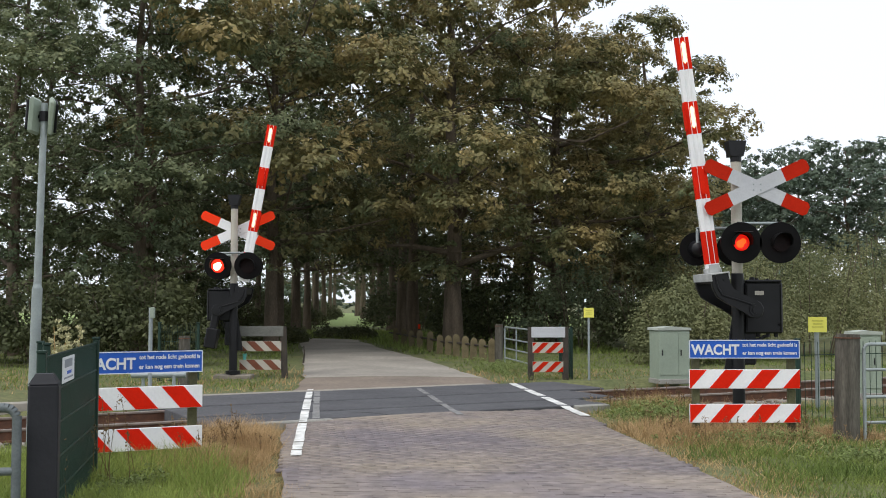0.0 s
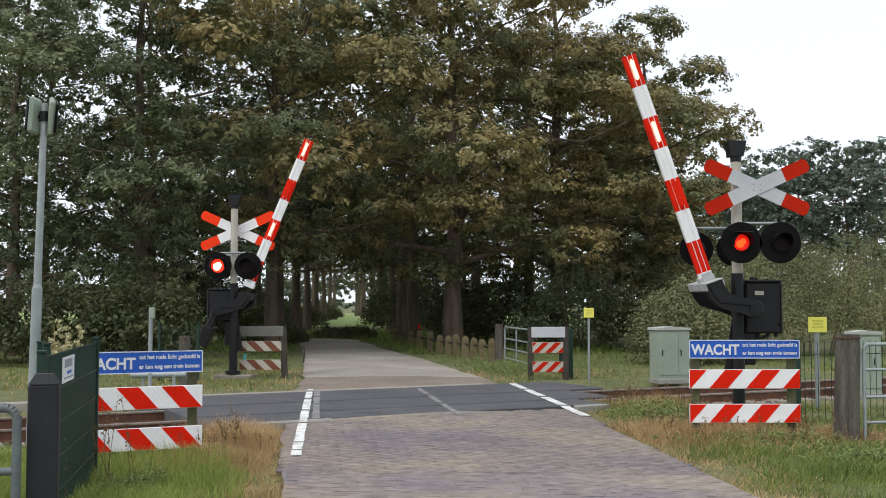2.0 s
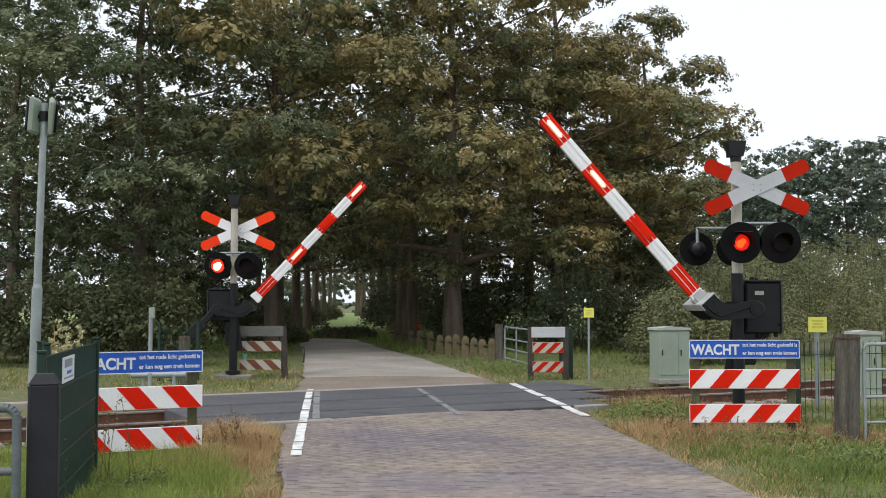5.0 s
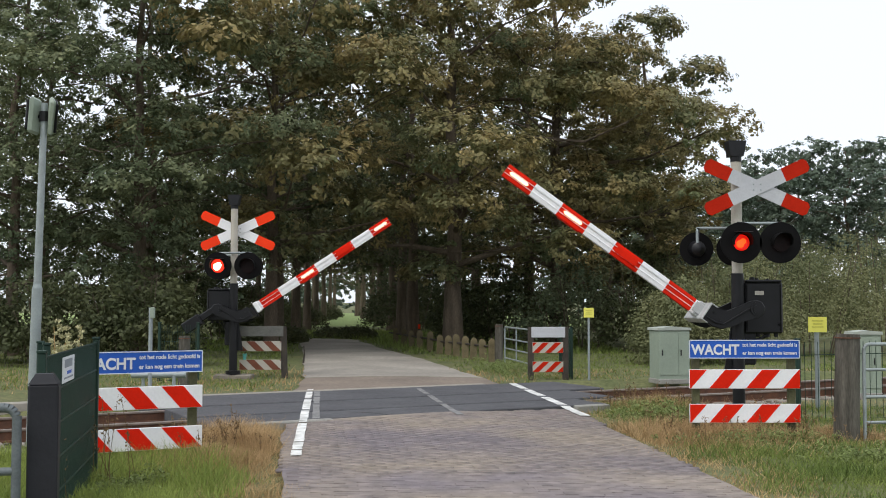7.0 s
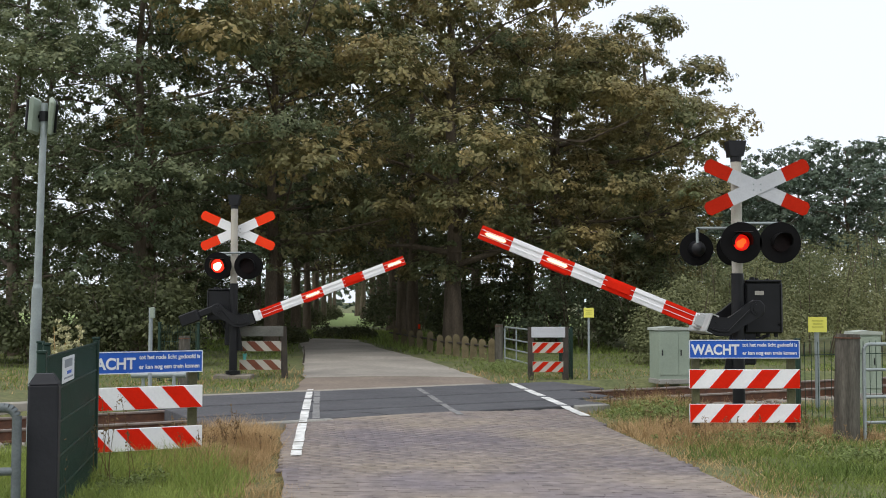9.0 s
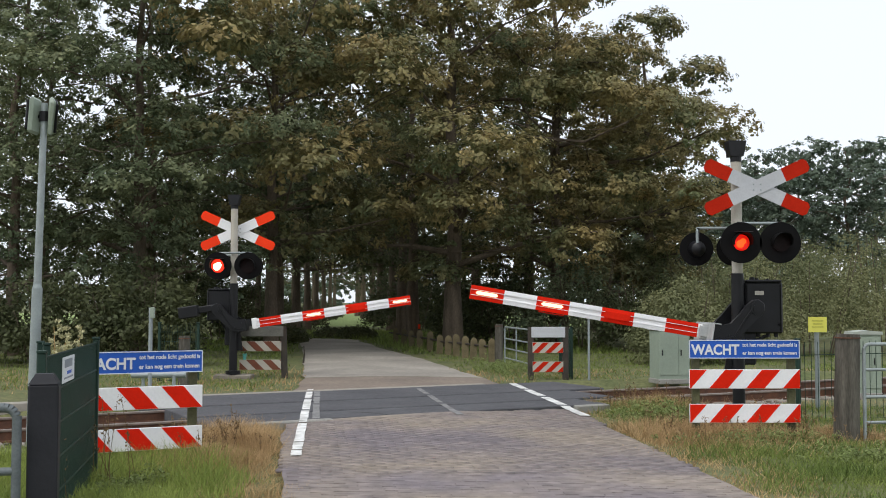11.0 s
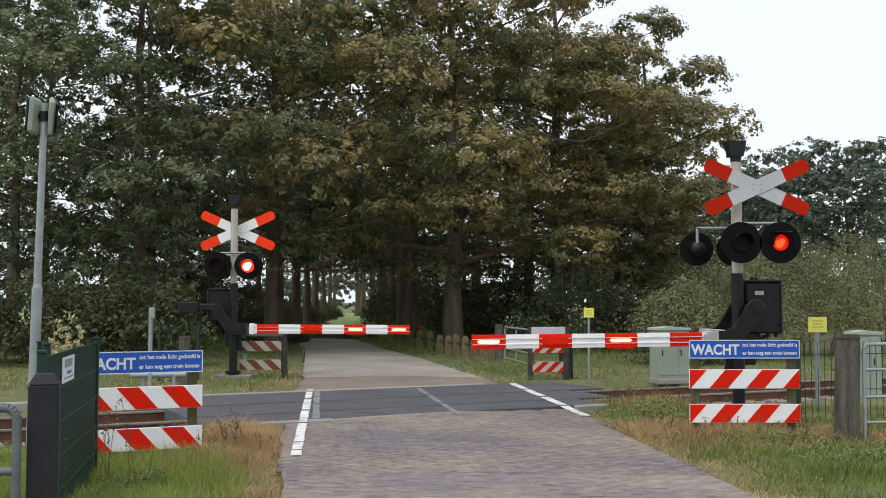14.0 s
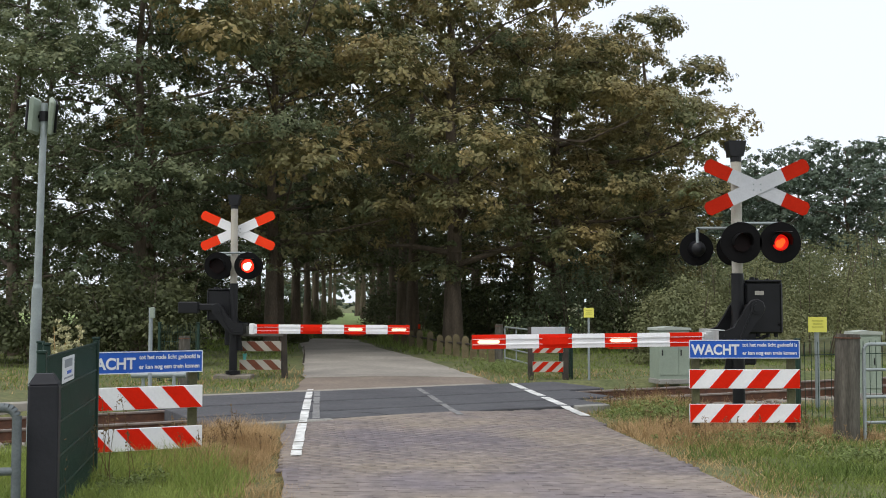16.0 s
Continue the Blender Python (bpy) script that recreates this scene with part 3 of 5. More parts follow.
    part("counterweight", bm, M_BLACK, boom, "black counterweight block")
    MOVING.append((boom, [(tt, pose(px, by, pz, 0, s * a, turn)) for tt, a in angles]))
    return t


# time, degrees above the closed position
NEAR = [(0, 82.7), (0.6, 82.7), (0.8, 81.2), (1.0, 78.7), (1.5, 74.8), (2, 70.9), (2.5, 66.6), (3, 62.9), (3.5, 59.4), (4, 55.8), (5, 48.8), (6, 42.0), (6.5, 38.7), (7, 35.4), (7.5, 32.0), (8, 28.4),
        (8.5, 25.2), (9, 21.8), (10, 15.6), (11, 9.6), (11.5, 6.6), (12, 4.1), (12.5, 2.1), (12.8, -0.2), (13.0, -0.6), (13.3, -0.5), (16, -0.5)]
FAR = [(0, 80), (0.7, 80), (0.9, 78.5), (1.5, 72), (2, 68), (2.5, 64.5), (3, 60.7), (3.5, 57.2), (4, 53.6), (5, 46.8), (6, 39.8), (6.5, 36.5), (7, 33.2), (7.5, 30), (8, 26.9),
       (8.5, 23.8), (9, 20.6), (10, 14.4), (11, 8.6), (11.5, 5.9), (12, 3.4), (12.5, 0.7), (12.7, -0.3), (16, -0.3)]
barrier(pose(4.21, 15.35, 0.03), 1, 3.33, NEAR, True)
barrier(pose(-4.48, 23.0, 0.02), -1, 3.30, FAR, False)


# ---- warning boards ----
def striped_board(t, x0, x1, z0, z1, y, lean, red, white, count=6.2, label="", phase=0.0):
    """One board with slanting stripes; each stripe lies on the white panel."""
    b = new("striped_board")
    b.parent = t
    if label:
        tagged(b, label)
    bm = bmesh.new()
    box(bm, ((x0 + x1) / 2, y, (z0 + z1) / 2), (x1 - x0, 0.022, z1 - z0), bevel=0.004)
    part("panel", bm, white, b)
    p = (x1 - x0) / (count / 2)
    h = z1 - z0
    sh = lean * h
    k = -3
    while x0 + k * p < x1 + 1:
        a, c = x0 + phase + k * p, x0 + phase + k * p + p / 2
        # slanted quad clipped to the panel
        pts = [(a, z0), (c, z0), (c + sh, z1), (a + sh, z1)]
        for lim, sg in ((x0 + 0.004, 1), (x1 - 0.004, -1)):
            res = []
            for i in range(len(pts)):
                (ax, az), (bx, bz) = pts[i], pts[(i + 1) % len(pts)]
                ia, ib = (ax - lim) * sg >= 0, (bx - lim) * sg >= 0
                if ia:
                    res.append((ax, az))
                if ia != ib:
                    f = (lim - ax) / (bx - ax)
                    res.append((lim, az + f * (bz - az)))
            pts = res
            if len(pts) < 3:
                break
        if len(pts) >= 3:
            bm = bmesh.new()
            prism(bm, [(x, z0 + 0.004 + (z - z0) * (h - 0.008) / h) for x, z in pts], y - 0.0145, y - 0.0105)
            part("stripe", bm, red, b)
        k += 1


def warning_gate(m, mirror, label):
    t = thing("warning_board", m, label, "warning sign", "blue warning signs with striped boards")
    for x in (0.09, 1.25):
        bm = bmesh.new()
        box(bm, (x, 0.06, 0.45), (0.09, 0.07, 1.35 if not mirror else 1.28), bevel=0.008)
        part("post", bm, M_MOSSWOOD, t, "mossy wooden post")
    lean = 0.85 * (-1 if mirror else 1)
    for z0, z1 in ((0.145, 0.37), (0.555, 0.785)):
        striped_board(t, 0.0, 1.34, z0, z1, 0.0, lean, M_RED, M_WHITE, 6.02, phase=0.222 if mirror else -0.207)
    sg = new("sign_plate")
    sg.parent = t
    tagged(sg, "blue enamel sign plate with white lettering")
    bm = bmesh.new()
    box(bm, (0.67, 0.0, 1.03), (1.34, 0.018, 0.225), bevel=0.006)
    part("plate", bm, M_BLUE, sg)
    bm = bmesh.new()
    for zz in (1.137, 0.923):
        box(bm, (0.67, -0.011, zz), (1.33, 0.006, 0.009))
    for xx in (0.006, 1.334):
        box(bm, (xx, -0.011, 1.03), (0.009, 0.006, 0.222))
    part("border", bm, M_SIGNTEXT, sg, "thin white border")
    up = Matrix.Rotation(radians(90), 4, "X")
    k = 0.93 if mirror else 1.0
    x0 = 1.34 - 1.31 * k
    x1 = 1.34 - 0.695 * k
    lettering("WACHT", 0.17 * k, sg, Matrix.Translation((x0, -0.012, 0.968)) @ up, M_SIGNTEXT, width=0.585 * k, bold=0.005)
    lettering("tot het rode licht gedoofd is", 0.062, sg, Matrix.Translation((x1, -0.012, 1.062)) @ up, M_SIGNTEXT, width=0.665 * k, bold=0.0013)
    lettering("er kan nog een trein komen", 0.062, sg, Matrix.Translation((x1, -0.012, 0.965)) @ up, M_SIGNTEXT, width=0.655 * k, bold=0.0013)
    return t


warning_gate(pose(2.98, 13.05, 0.0), False, "blue WACHT sign over two striped boards on wooden posts")
warning_gate(pose(-3.70, 10.60, -0.04, 0, 0, 26), True, "blue WACHT sign over two striped boards beside a green fence")


def board_back(m, label, width, white_panel):
    t = thing("warning_board", m, label, "warning sign", "striped boards beyond the track")
    for x in ((0.0, width) if white_panel else (width,)):
        bm = bmesh.new()
        box(bm, (x, 0.0, 0.5), (0.13, 0.10, 1.15), pose(0, 0, 0, 0, -2 if not white_panel else 0, 0), bevel=0.01)
        part("post", bm, M_DARKWOOD, t, "dark wooden post")
    for z0, z1 in ((0.14, 0.36), (0.54, 0.76)):
        striped_board(t, 0.03, width - 0.05, z0, z1, -0.06, -1.0 if not white_panel else 1.0, M_REDDULL if white_panel else mat("faded_brown_stripe", (0.20, 0.07, 0.04), None, 0.8, 6), M_POLE, 5.0)
    bm = bmesh.new()
    box(bm, (width / 2, -0.05, 0.97), (width * 0.98, 0.03, 0.22), bevel=0.006)
    part("sign_back", bm, M_GREYWHITE if white_panel else mat("grey_plank", (0.19, 0.19, 0.17), None, 0.8, 5, fine=0.2), t, "bare back of a sign plate")
    return t


board_back(pose(1.84, 22.55, 0), "red and white striped boards between two dark posts", 0.72, True)
board_back(pose(-4.42, 23.3, 0), "faded striped boards with bare grey sign back", 0.98, False)


# ---- fences, gates, posts, cabinets ----
def dark_gatepost():
    t = thing("gate_post", pose(-2.40, 6.5, 0.03, 0, 0, 15), "thick black recycled plastic gate post beside the fence", "post")
    bm = bmesh.new()
    box(bm, (0, 0, 0.54), (0.175, 0.175, 1.08), bevel=0.012)
    part("shaft", bm, M_PLASTIC, t)
    bm = bmesh.new()
    a = [bm.verts.new((x * 0.086, y * 0.086, 1.08)) for x, y in ((-1, -1), (1, -1), (1, 1), (-1, 1))]
    b = [bm.verts.new((x * 0.05, y * 0.05, 1.14)) for x, y in ((-1, -1), (1, -1), (1, 1), (-1, 1))]
    bm.faces.new(a[::-1]), bm.faces.new(b)
    for i in range(4):
        j = (i + 1) % 4
        bm.faces.new((a[i], a[j], b[j], b[i]))
    part("chamfered_top", bm, M_PLASTIC, t)


dark_gatepost()


def mesh_fence(name, m, length, height, label, post_h, vert=0.055, horiz=0.2, mt=None, r=0.0035):
    t = thing(name, m, label, "fence", "mesh fences")
    mt = mt or M_GREEN
    for x in (0.0, length):
        bm = bmesh.new()
        box(bm, (x, 0.0, post_h / 2), (0.055, 0.055, post_h), bevel=0.006)
        box(bm, (x, 0.0, post_h + 0.01), (0.065, 0.065, 0.02), bevel=0.004)
        part("fence_post", bm, mt, t, "square steel post with cap")
    n = int(length / vert)
    bm = bmesh.new()
    box(bm, (0, 0, height / 2 + 0.03), (r * 1.7, r * 1.7, height))
    first = part("upright_wire", bm, mt, t)
    for i in range(1, n):
        ob = first if i == 1 else new("upright_wire", first.data)
        ob.parent = t
        ob.matrix_basis = pose(i * length / n, 0, 0)
    k = 0.03
    while k <= height + 0.03:
        bm = bmesh.new()
        box(bm, (length / 2, -0.008, k), (length, 0.009, 0.011))
        part("cross_wire", bm, mt, t)
        k += horiz
    return t


def fence_between(p, q, height, label, **kw):
    d = Vector(q) - Vector(p)
    return mesh_fence("mesh_fence", pose(p[0], p[1], -0.05, 0, 0, math.degrees(math.atan2(d.y, d.x))), d.length, height, label, height + 0.06, **kw)


fence_between((-2.66, 7.15), (-3.19, 9.9), 1.25, "dark green welded mesh fence panel", vert=0.03, horiz=0.25, r=0.006)
fence_between((-3.22, 8.75), (-3.42, 9.15), 1.24, "short dark green fence end with capped posts", vert=0.05)
fence_between((-5.9, 22.4), (-5.05, 22.2), 1.15, "dark green mesh fence beyond the track")
fence_between((4.81, 14.6), (7.24, 15.6), 1.08, "dark green bar fence beside the track", vert=0.11, horiz=0.9, mt=M_GREEN, r=0.004)
fence_between((2.72, 22.8), (2.72, 25.0), 1.05, "dark green mesh fence beside the lane")

# small notice on the mesh fence
t = thing("notice", pose(-2.845, 8.12, 1.10, 0, 0, 100.9), "small white notice tied to the green fence", "sign")
bm = bmesh.new()
box(bm, (0, -0.022, 0), (0.58, 0.004, 0.19), bevel=0.001)
part("notice_plate", bm, M_SIGNTEXT, t)
for x, z, w, h, m in ((-0.02, 0.045, 0.36, 0.06, M_GREYPRINT), (0.02, -0.025, 0.20, 0.022, M_BLUE), (-0.01, -0.062, 0.40, 0.012, M_GREYPRINT)):
    bm = bmesh.new()
    box(bm, (x, -0.026, z), (w, 0.003, h))
    part("print_line", bm, m, t)


def field_gate(m, length, label, rails_z, r=0.022, metal=None):
    t = thing("field_gate", m, label, "gate", "galvanised field gates")
    metal = metal or M_GALV
    top = rails_z[-1]
    for x in (0, length):
        bm = bmesh.new()
        tube(bm, (x, 0, -0.10), (x, 0, top - 0.05), r, seg=12)
        part("upright", bm, metal, t, smooth=True)
    for k, z in enumerate(rails_z):
        bm = bmesh.new()
        if k == len(rails_z) - 1:
            tube(bm, (0.07, 0, z), (length - 0.07, 0, z), r, seg=12)
            for x, sg in ((0.0, 1), (length, -1)):
                pts = [(x + sg * 0.07 * (1 - math.cos(a)), z - 0.07 * (1 - math.sin(a))) for a in np.linspace(0, math.pi / 2, 6)]
                for p, q in zip(pts, pts[1:]):
                    tube(bm, (p[0], 0, p[1]), (q[0], 0, q[1]), r, seg=12)
        else:
            tube(bm, (0, 0, z), (length, 0, z), r * 0.85, seg=10)
        part("rail_tube", bm, metal, t, smooth=True)
    bm = bmesh.new()
    tube(bm, (length * 0.5, 0, rails_z[0]), (length * 0.5, 0, top), r * 0.8, seg=10)
    part("middle_upright", bm, metal, t)
    return t


# this gate's shadow tone is painted by its darker metal
field_gate(pose(-2.50, 6.34, 0.05, 0, 0, 186), 2.6, "galvanised tubular field gate hung on a black post", (0.22, 0.56, 0.93), 0.028, M_GALVSHADE)
field_gate(pose(4.98, 12.75, 0.0, 0, 0, 8), 3.2, "galvanised tubular field gate hung on a wooden post", (0.18, 0.48, 0.80, 1.10))
field_gate(pose(1.62, 28.2, 0.0, 0, 0, -82), 2.9, "galvanised field gate beside the lane", (0.15, 0.40, 0.65, 0.95))


def log_post(m, r, h, label, material=None):
    t = thing("wooden_post", m, label, "post", "wooden posts")
    bm = bmesh.new()
    rings = []
    seg = 16
    for k in range(9):
        z = h * k / 8
        ring = []
        for i in range(seg):
            a = 2 * math.pi * i / seg
            q = r * (1.03 - 0.06 * z / h + 0.10 * noise.noise((math.cos(a) * 1.5, math.sin(a) * 1.5, z * 1.2)) + 0.04 * math.sin(3 * a + z)) * (0.96 if k == 8 else 1)
            ring.append(bm.verts.new((q * math.cos(a), q * math.sin(a), z)))
        rings.append(ring)
    for a, b in zip(rings, rings[1:]):
        for i in range(seg):
            j = (i + 1) % seg
            bm.faces.new((a[i], a[j], b[j], b[i]))
    bm.faces.new(rings[-1])
    part("trunk", bm, material or M_WOOD, t, smooth=True)
    bm = bmesh.new()
    tube(bm, (0, 0, h - 0.05), (0, 0, h - 0.035), r * 1.02, seg=16)
    part("wire_band", bm, M_RAIL, t)


log_post(pose(4.79, 12.8, -0.05, 0, 1), 0.148, 1.27, "thick weathered wooden gate post in grass")
log_post(pose(1.50, 28.9, -0.05), 0.11, 1.05, "weathered wooden gate post beside the lane")
log_post(pose(-4.95, 20.6, -0.05), 0.11, 1.0, "weathered wooden post beside the track")


def sign_pole(m, h, w, hgt, label, r=0.024):
    t = thing("marker_sign", m, label, "sign", "yellow marker signs")
    bm = bmesh.new()
    tube(bm, (0, 0, 0), (0, 0, h), r, seg=12)
    part("pole", bm, M_GALV, t, "grey steel pole", True)
    bm = bmesh.new()
    box(bm, (0, -r - 0.006, h - 0.02), (w, 0.008, hgt), bevel=0.002)
    pl = part("plate", bm, M_YELLOW, t, "small yellow plate")
    for k in range(3):
        bm = bmesh.new()
        box(bm, (0, -r - 0.0115, h + hgt * (0.16 - 0.2 * k)), (w * (0.62 - 0.12 * (k % 2)), 0.003, hgt * 0.07))
        part("print_line", bm, M_YELLOWBAR, pl)


sign_pole(pose(3.02, 22.3, -0.04), 1.44, 0.21, 0.20, "small yellow marker sign on a thin grey pole")
sign_pole(pose(5.66, 16.3, -0.3), 1.58, 0.28, 0.23, "yellow marker sign on a galvanised pole beside the track", 0.035)

t = thing("short_pole", pose(-4.62, 17.0, -0.15), "short galvanised pole with a small fitting", "pole")
bm = bmesh.new()
tube(bm, (0, 0, 0), (0, 0, 1.66), 0.032, seg=12)
part("pole", bm, M_GALV, t, smooth=True)
bm = bmesh.new()
box(bm, (0.03, -0.01, 1.58), (0.07, 0.07, 0.17), bevel=0.01)
part("fitting", bm, M_CAB, t)

t = thing("guard_rail", pose(-5.15, 19.2, 0), "low galvanised tube rail in the grass", "rail")
bm = bmesh.new()
tube(bm, (-0.4, 0, 0.30), (0.55, 0.1, 0.30), 0.055, seg=14)
part("tube", bm, M_GALV, t, smooth=True)
for x in (-0.2, 0.35):
    bm = bmesh.new()
    tube(bm, (x, 0.04, -0.05), (x, 0.04, 0.28), 0.03, seg=10)
    part("leg", bm, M_GALV, t)


def lamp_post():
    t = thing("lamp_post", pose(-4.84, 12.7, -0.25, 0, 1.2, 0), "slim galvanised lamp post with two flat lamp heads", "lamp post")
    bm = bmesh.new()
    tube(bm, (0, 0, 0), (0, 0, 2.02), 0.060, seg=16)
    part("lower_pole", bm, M_GALV, t, smooth=True)
    bm = bmesh.new()
    tube(bm, (0, 0, 2.0), (0, 0, 2.06), 0.060, 0.045, seg=16)
    tube(bm, (0, 0, 2.06), (0, 0, 4.22), 0.045, 0.038, seg=16)
    part("upper_pole", bm, M_GALV, t, smooth=True)
    bm = bmesh.new()
    tube(bm, (-0.14, 0, 4.06), (0.14, 0, 4.06), 0.025, seg=10)
    tube(bm, (0, 0, 4.0), (0, 0, 4.12), 0.055, seg=12)
    part("bracket", bm, M_BLACK, t)
    for x, rz, tilt in ((-0.10, 78, 4), (0.10, -62, 26)):
        h = new("lamp_head")
        h.parent = t
        h.matrix_basis = pose(x, -0.04, 4.06, 0, tilt, rz)
        bm = bmesh.new()
        box(bm, (0, 0, 0), (0.22, 0.06, 0.44), bevel=0.03)
        part("casing", bm, M_CAB, h, "pale grey-green lamp casing")
        bm = bmesh.new()
        box(bm, (0, 0.045, 0), (0.2, 0.03, 0.36), bevel=0.012)
        part("cover", bm, M_BLACK, h)


lamp_post()


def cabinet(m, w, d, h, label):
    t = thing("relay_cabinet", m, label, "cabinet", "trackside cabinets")
    bm = bmesh.new()
    box(bm, (0, 0, h / 2), (w, d, h), bevel=0.012)
    part("body", bm, M_CAB, t)
    bm = bmesh.new()
    v = [(-w / 2 - 0.03, h), (w / 2 + 0.03, h), (w / 2 + 0.02, h + 0.05), (0, h + 0.075), (-w / 2 - 0.02, h + 0.05)]
    prism(bm, v, -d / 2 - 0.03, d / 2 + 0.03)
    part("lid", bm, mat("pale_lid", (0.42, 0.45, 0.40), None, 0.6, 3), t, "paler rain lid")
    for x0, x1 in ((-w / 2 + 0.02, w * 0.12), (w * 0.13, w / 2 - 0.02)):
        bm = bmesh.new()
        box(bm, ((x0 + x1) / 2, -d / 2 - 0.006, h * 0.53), (x1 - x0, 0.014, h * 0.86), bevel=0.004)
        dr = part("door", bm, M_CAB, t)
        bm = bmesh.new()
        box(bm, (x0 + 0.05, -d / 2 - 0.02, h * 0.55), (0.02, 0.02, 0.12), bevel=0.004)
        part("handle", bm, M_BLACK, dr)
    bm = bmesh.new()
    box(bm, (0, 0, -0.03), (w + 0.04, d + 0.04, 0.1), bevel=0.01)
    part("plinth", bm, M_CONCRETE, t)


cabinet(pose(4.71, 22.4, 0.0, 0, 0, 12), 0.68, 0.5, 1.02, "grey-green trackside relay cabinet with pale lid")
cabinet(pose(7.85, 20.1, -0.1), 0.5, 0.4, 1.1, "small grey-green trackside cabinet behind the gate")


def palisade():
    """Low round-topped posts along the lane."""
    t = thing("post_fence", Matrix(), "row of low round-topped mossy wooden posts along the lane", "fence")
    bm = bmesh.new()
    w, h, d = 0.20, 0.66, 0.13
    o = [(-w / 2, 0), (w / 2, 0), (w / 2, h - 0.09)] + [(w / 2 * math.cos(k), h - 0.09 + 0.10 * math.sin(k) ** 1.6) for k in np.linspace(0.25, math.pi - 0.25, 7)] + [(-w / 2, h - 0.09)]
    prism(bm, o, -d / 2, d / 2)
    first = part("post", bm, M_FENCEPOST, t)
    me = first.data
    rng = random.Random(3)
    line = [Vector((1.36, 29.3)), Vector((-0.10, 34.0)), Vector((-2.2, 44.0))]
    spots = [a.lerp(b, k / 6) for a, b in zip(line, line[1:]) for k in range(6)]
    for i, q in enumerate(spots):
        ob = first if i == 0 else new("post", me)
        ob.parent = t
        ob.matrix_basis = pose(q.x + rng.uniform(-0.03, 0.03), q.y, -0.05 + rng.uniform(-0.05, 0.03), 0, rng.uniform(-3, 3), rng.uniform(-8, 8))
    for a, b in zip(line, line[1:]):
        bm = bmesh.new()
        tube(bm, (a.x, a.y + 0.09, 0.38), (b.x, b.y + 0.09, 0.36), 0.03, seg=8)
        part("rail_bar", bm, M_DARKWOOD, t, "dark wooden rail behind the posts")


palisade()


t = thing("paper_cup", pose(-4.28, 23.24, 0.36), "small teal paper cup standing on a striped board", "cup")
bm = bmesh.new()
tube(bm, (0, 0, 0), (0, 0, 0.13), 0.033, 0.045, 14)
part("cup_body", bm, mat("teal_paper", (0.12, 0.42, 0.38), None, 0.6, 5), t)
t = thing("marker_post", pose(-1.0, 45.0, 0), "small marker post with an orange reflector", "marker")
bm = bmesh.new()
box(bm, (0, 0, 0.33), (0.08, 0.06, 0.66), bevel=0.01)
part("post", bm, M_DARKWOOD, t)
bm = bmesh.new()
box(bm, (0, -0.035, 0.58), (0.10, 0.012, 0.2), bevel=0.004)
part("reflector", bm, M_ORANGE, t, "orange reflector")


t = thing("stake", pose(-3.70, 28.5, -0.05, 0, 3, 0), "thin dark stake at the edge of the lane", "stake")
bm = bmesh.new()
tube(bm, (0, 0, 0), (0.02, 0, 0.26), 0.028, 0.02, 7)
tube(bm, (0.02, 0, 0.24), (-0.01, 0, 0.5), 0.022, 0.012, 7)
part("shaft", bm, M_DARKWOOD, t)


# ---- trees ----
def leaf_cloud(centres, radii, per, size, rng, flat=0.7, axis=None):
    """Leaves scattered round centres: folded rhombs; verts and faces."""
    n = len(centres) * per
    c = np.repeat(centres, per, 0)
    r = np.repeat(radii, per)[:, None]
    d = rng.normal(size=(n, 3))
    d /= np.linalg.norm(d, axis=1)[:, None]
    p = c + d * r * (rng.uniform(0, 1, (n, 1)) ** 0.45) * np.array([1, 1, flat])
    lay = d * 0.75 if axis is None else d * 0.3 + np.repeat(axis, per, 0) * 0.8
    nrm = lay + np.array([0, 0, 0.45]) + rng.normal(size=(n, 3)) * 0.38
    nrm /= np.linalg.norm(nrm, axis=1)[:, None]
    u = np.cross(nrm, rng.normal(size=(n, 3)))
    u /= np.linalg.norm(u, axis=1)[:, None] + 1e-9
    w = np.cross(nrm, u)
    s = (size * rng.uniform(0.6, 1.35, n))[:, None]
    v = np.stack([p - u * s * 0.5, p + w * s * 0.30 + u * s * 0.05, p + u * s * 0.55, p - w * s * 0.30 + u * s * 0.05], 1)
    f = np.arange(4 * n).reshape(-1, 4)
    return v.reshape(-1, 3), f


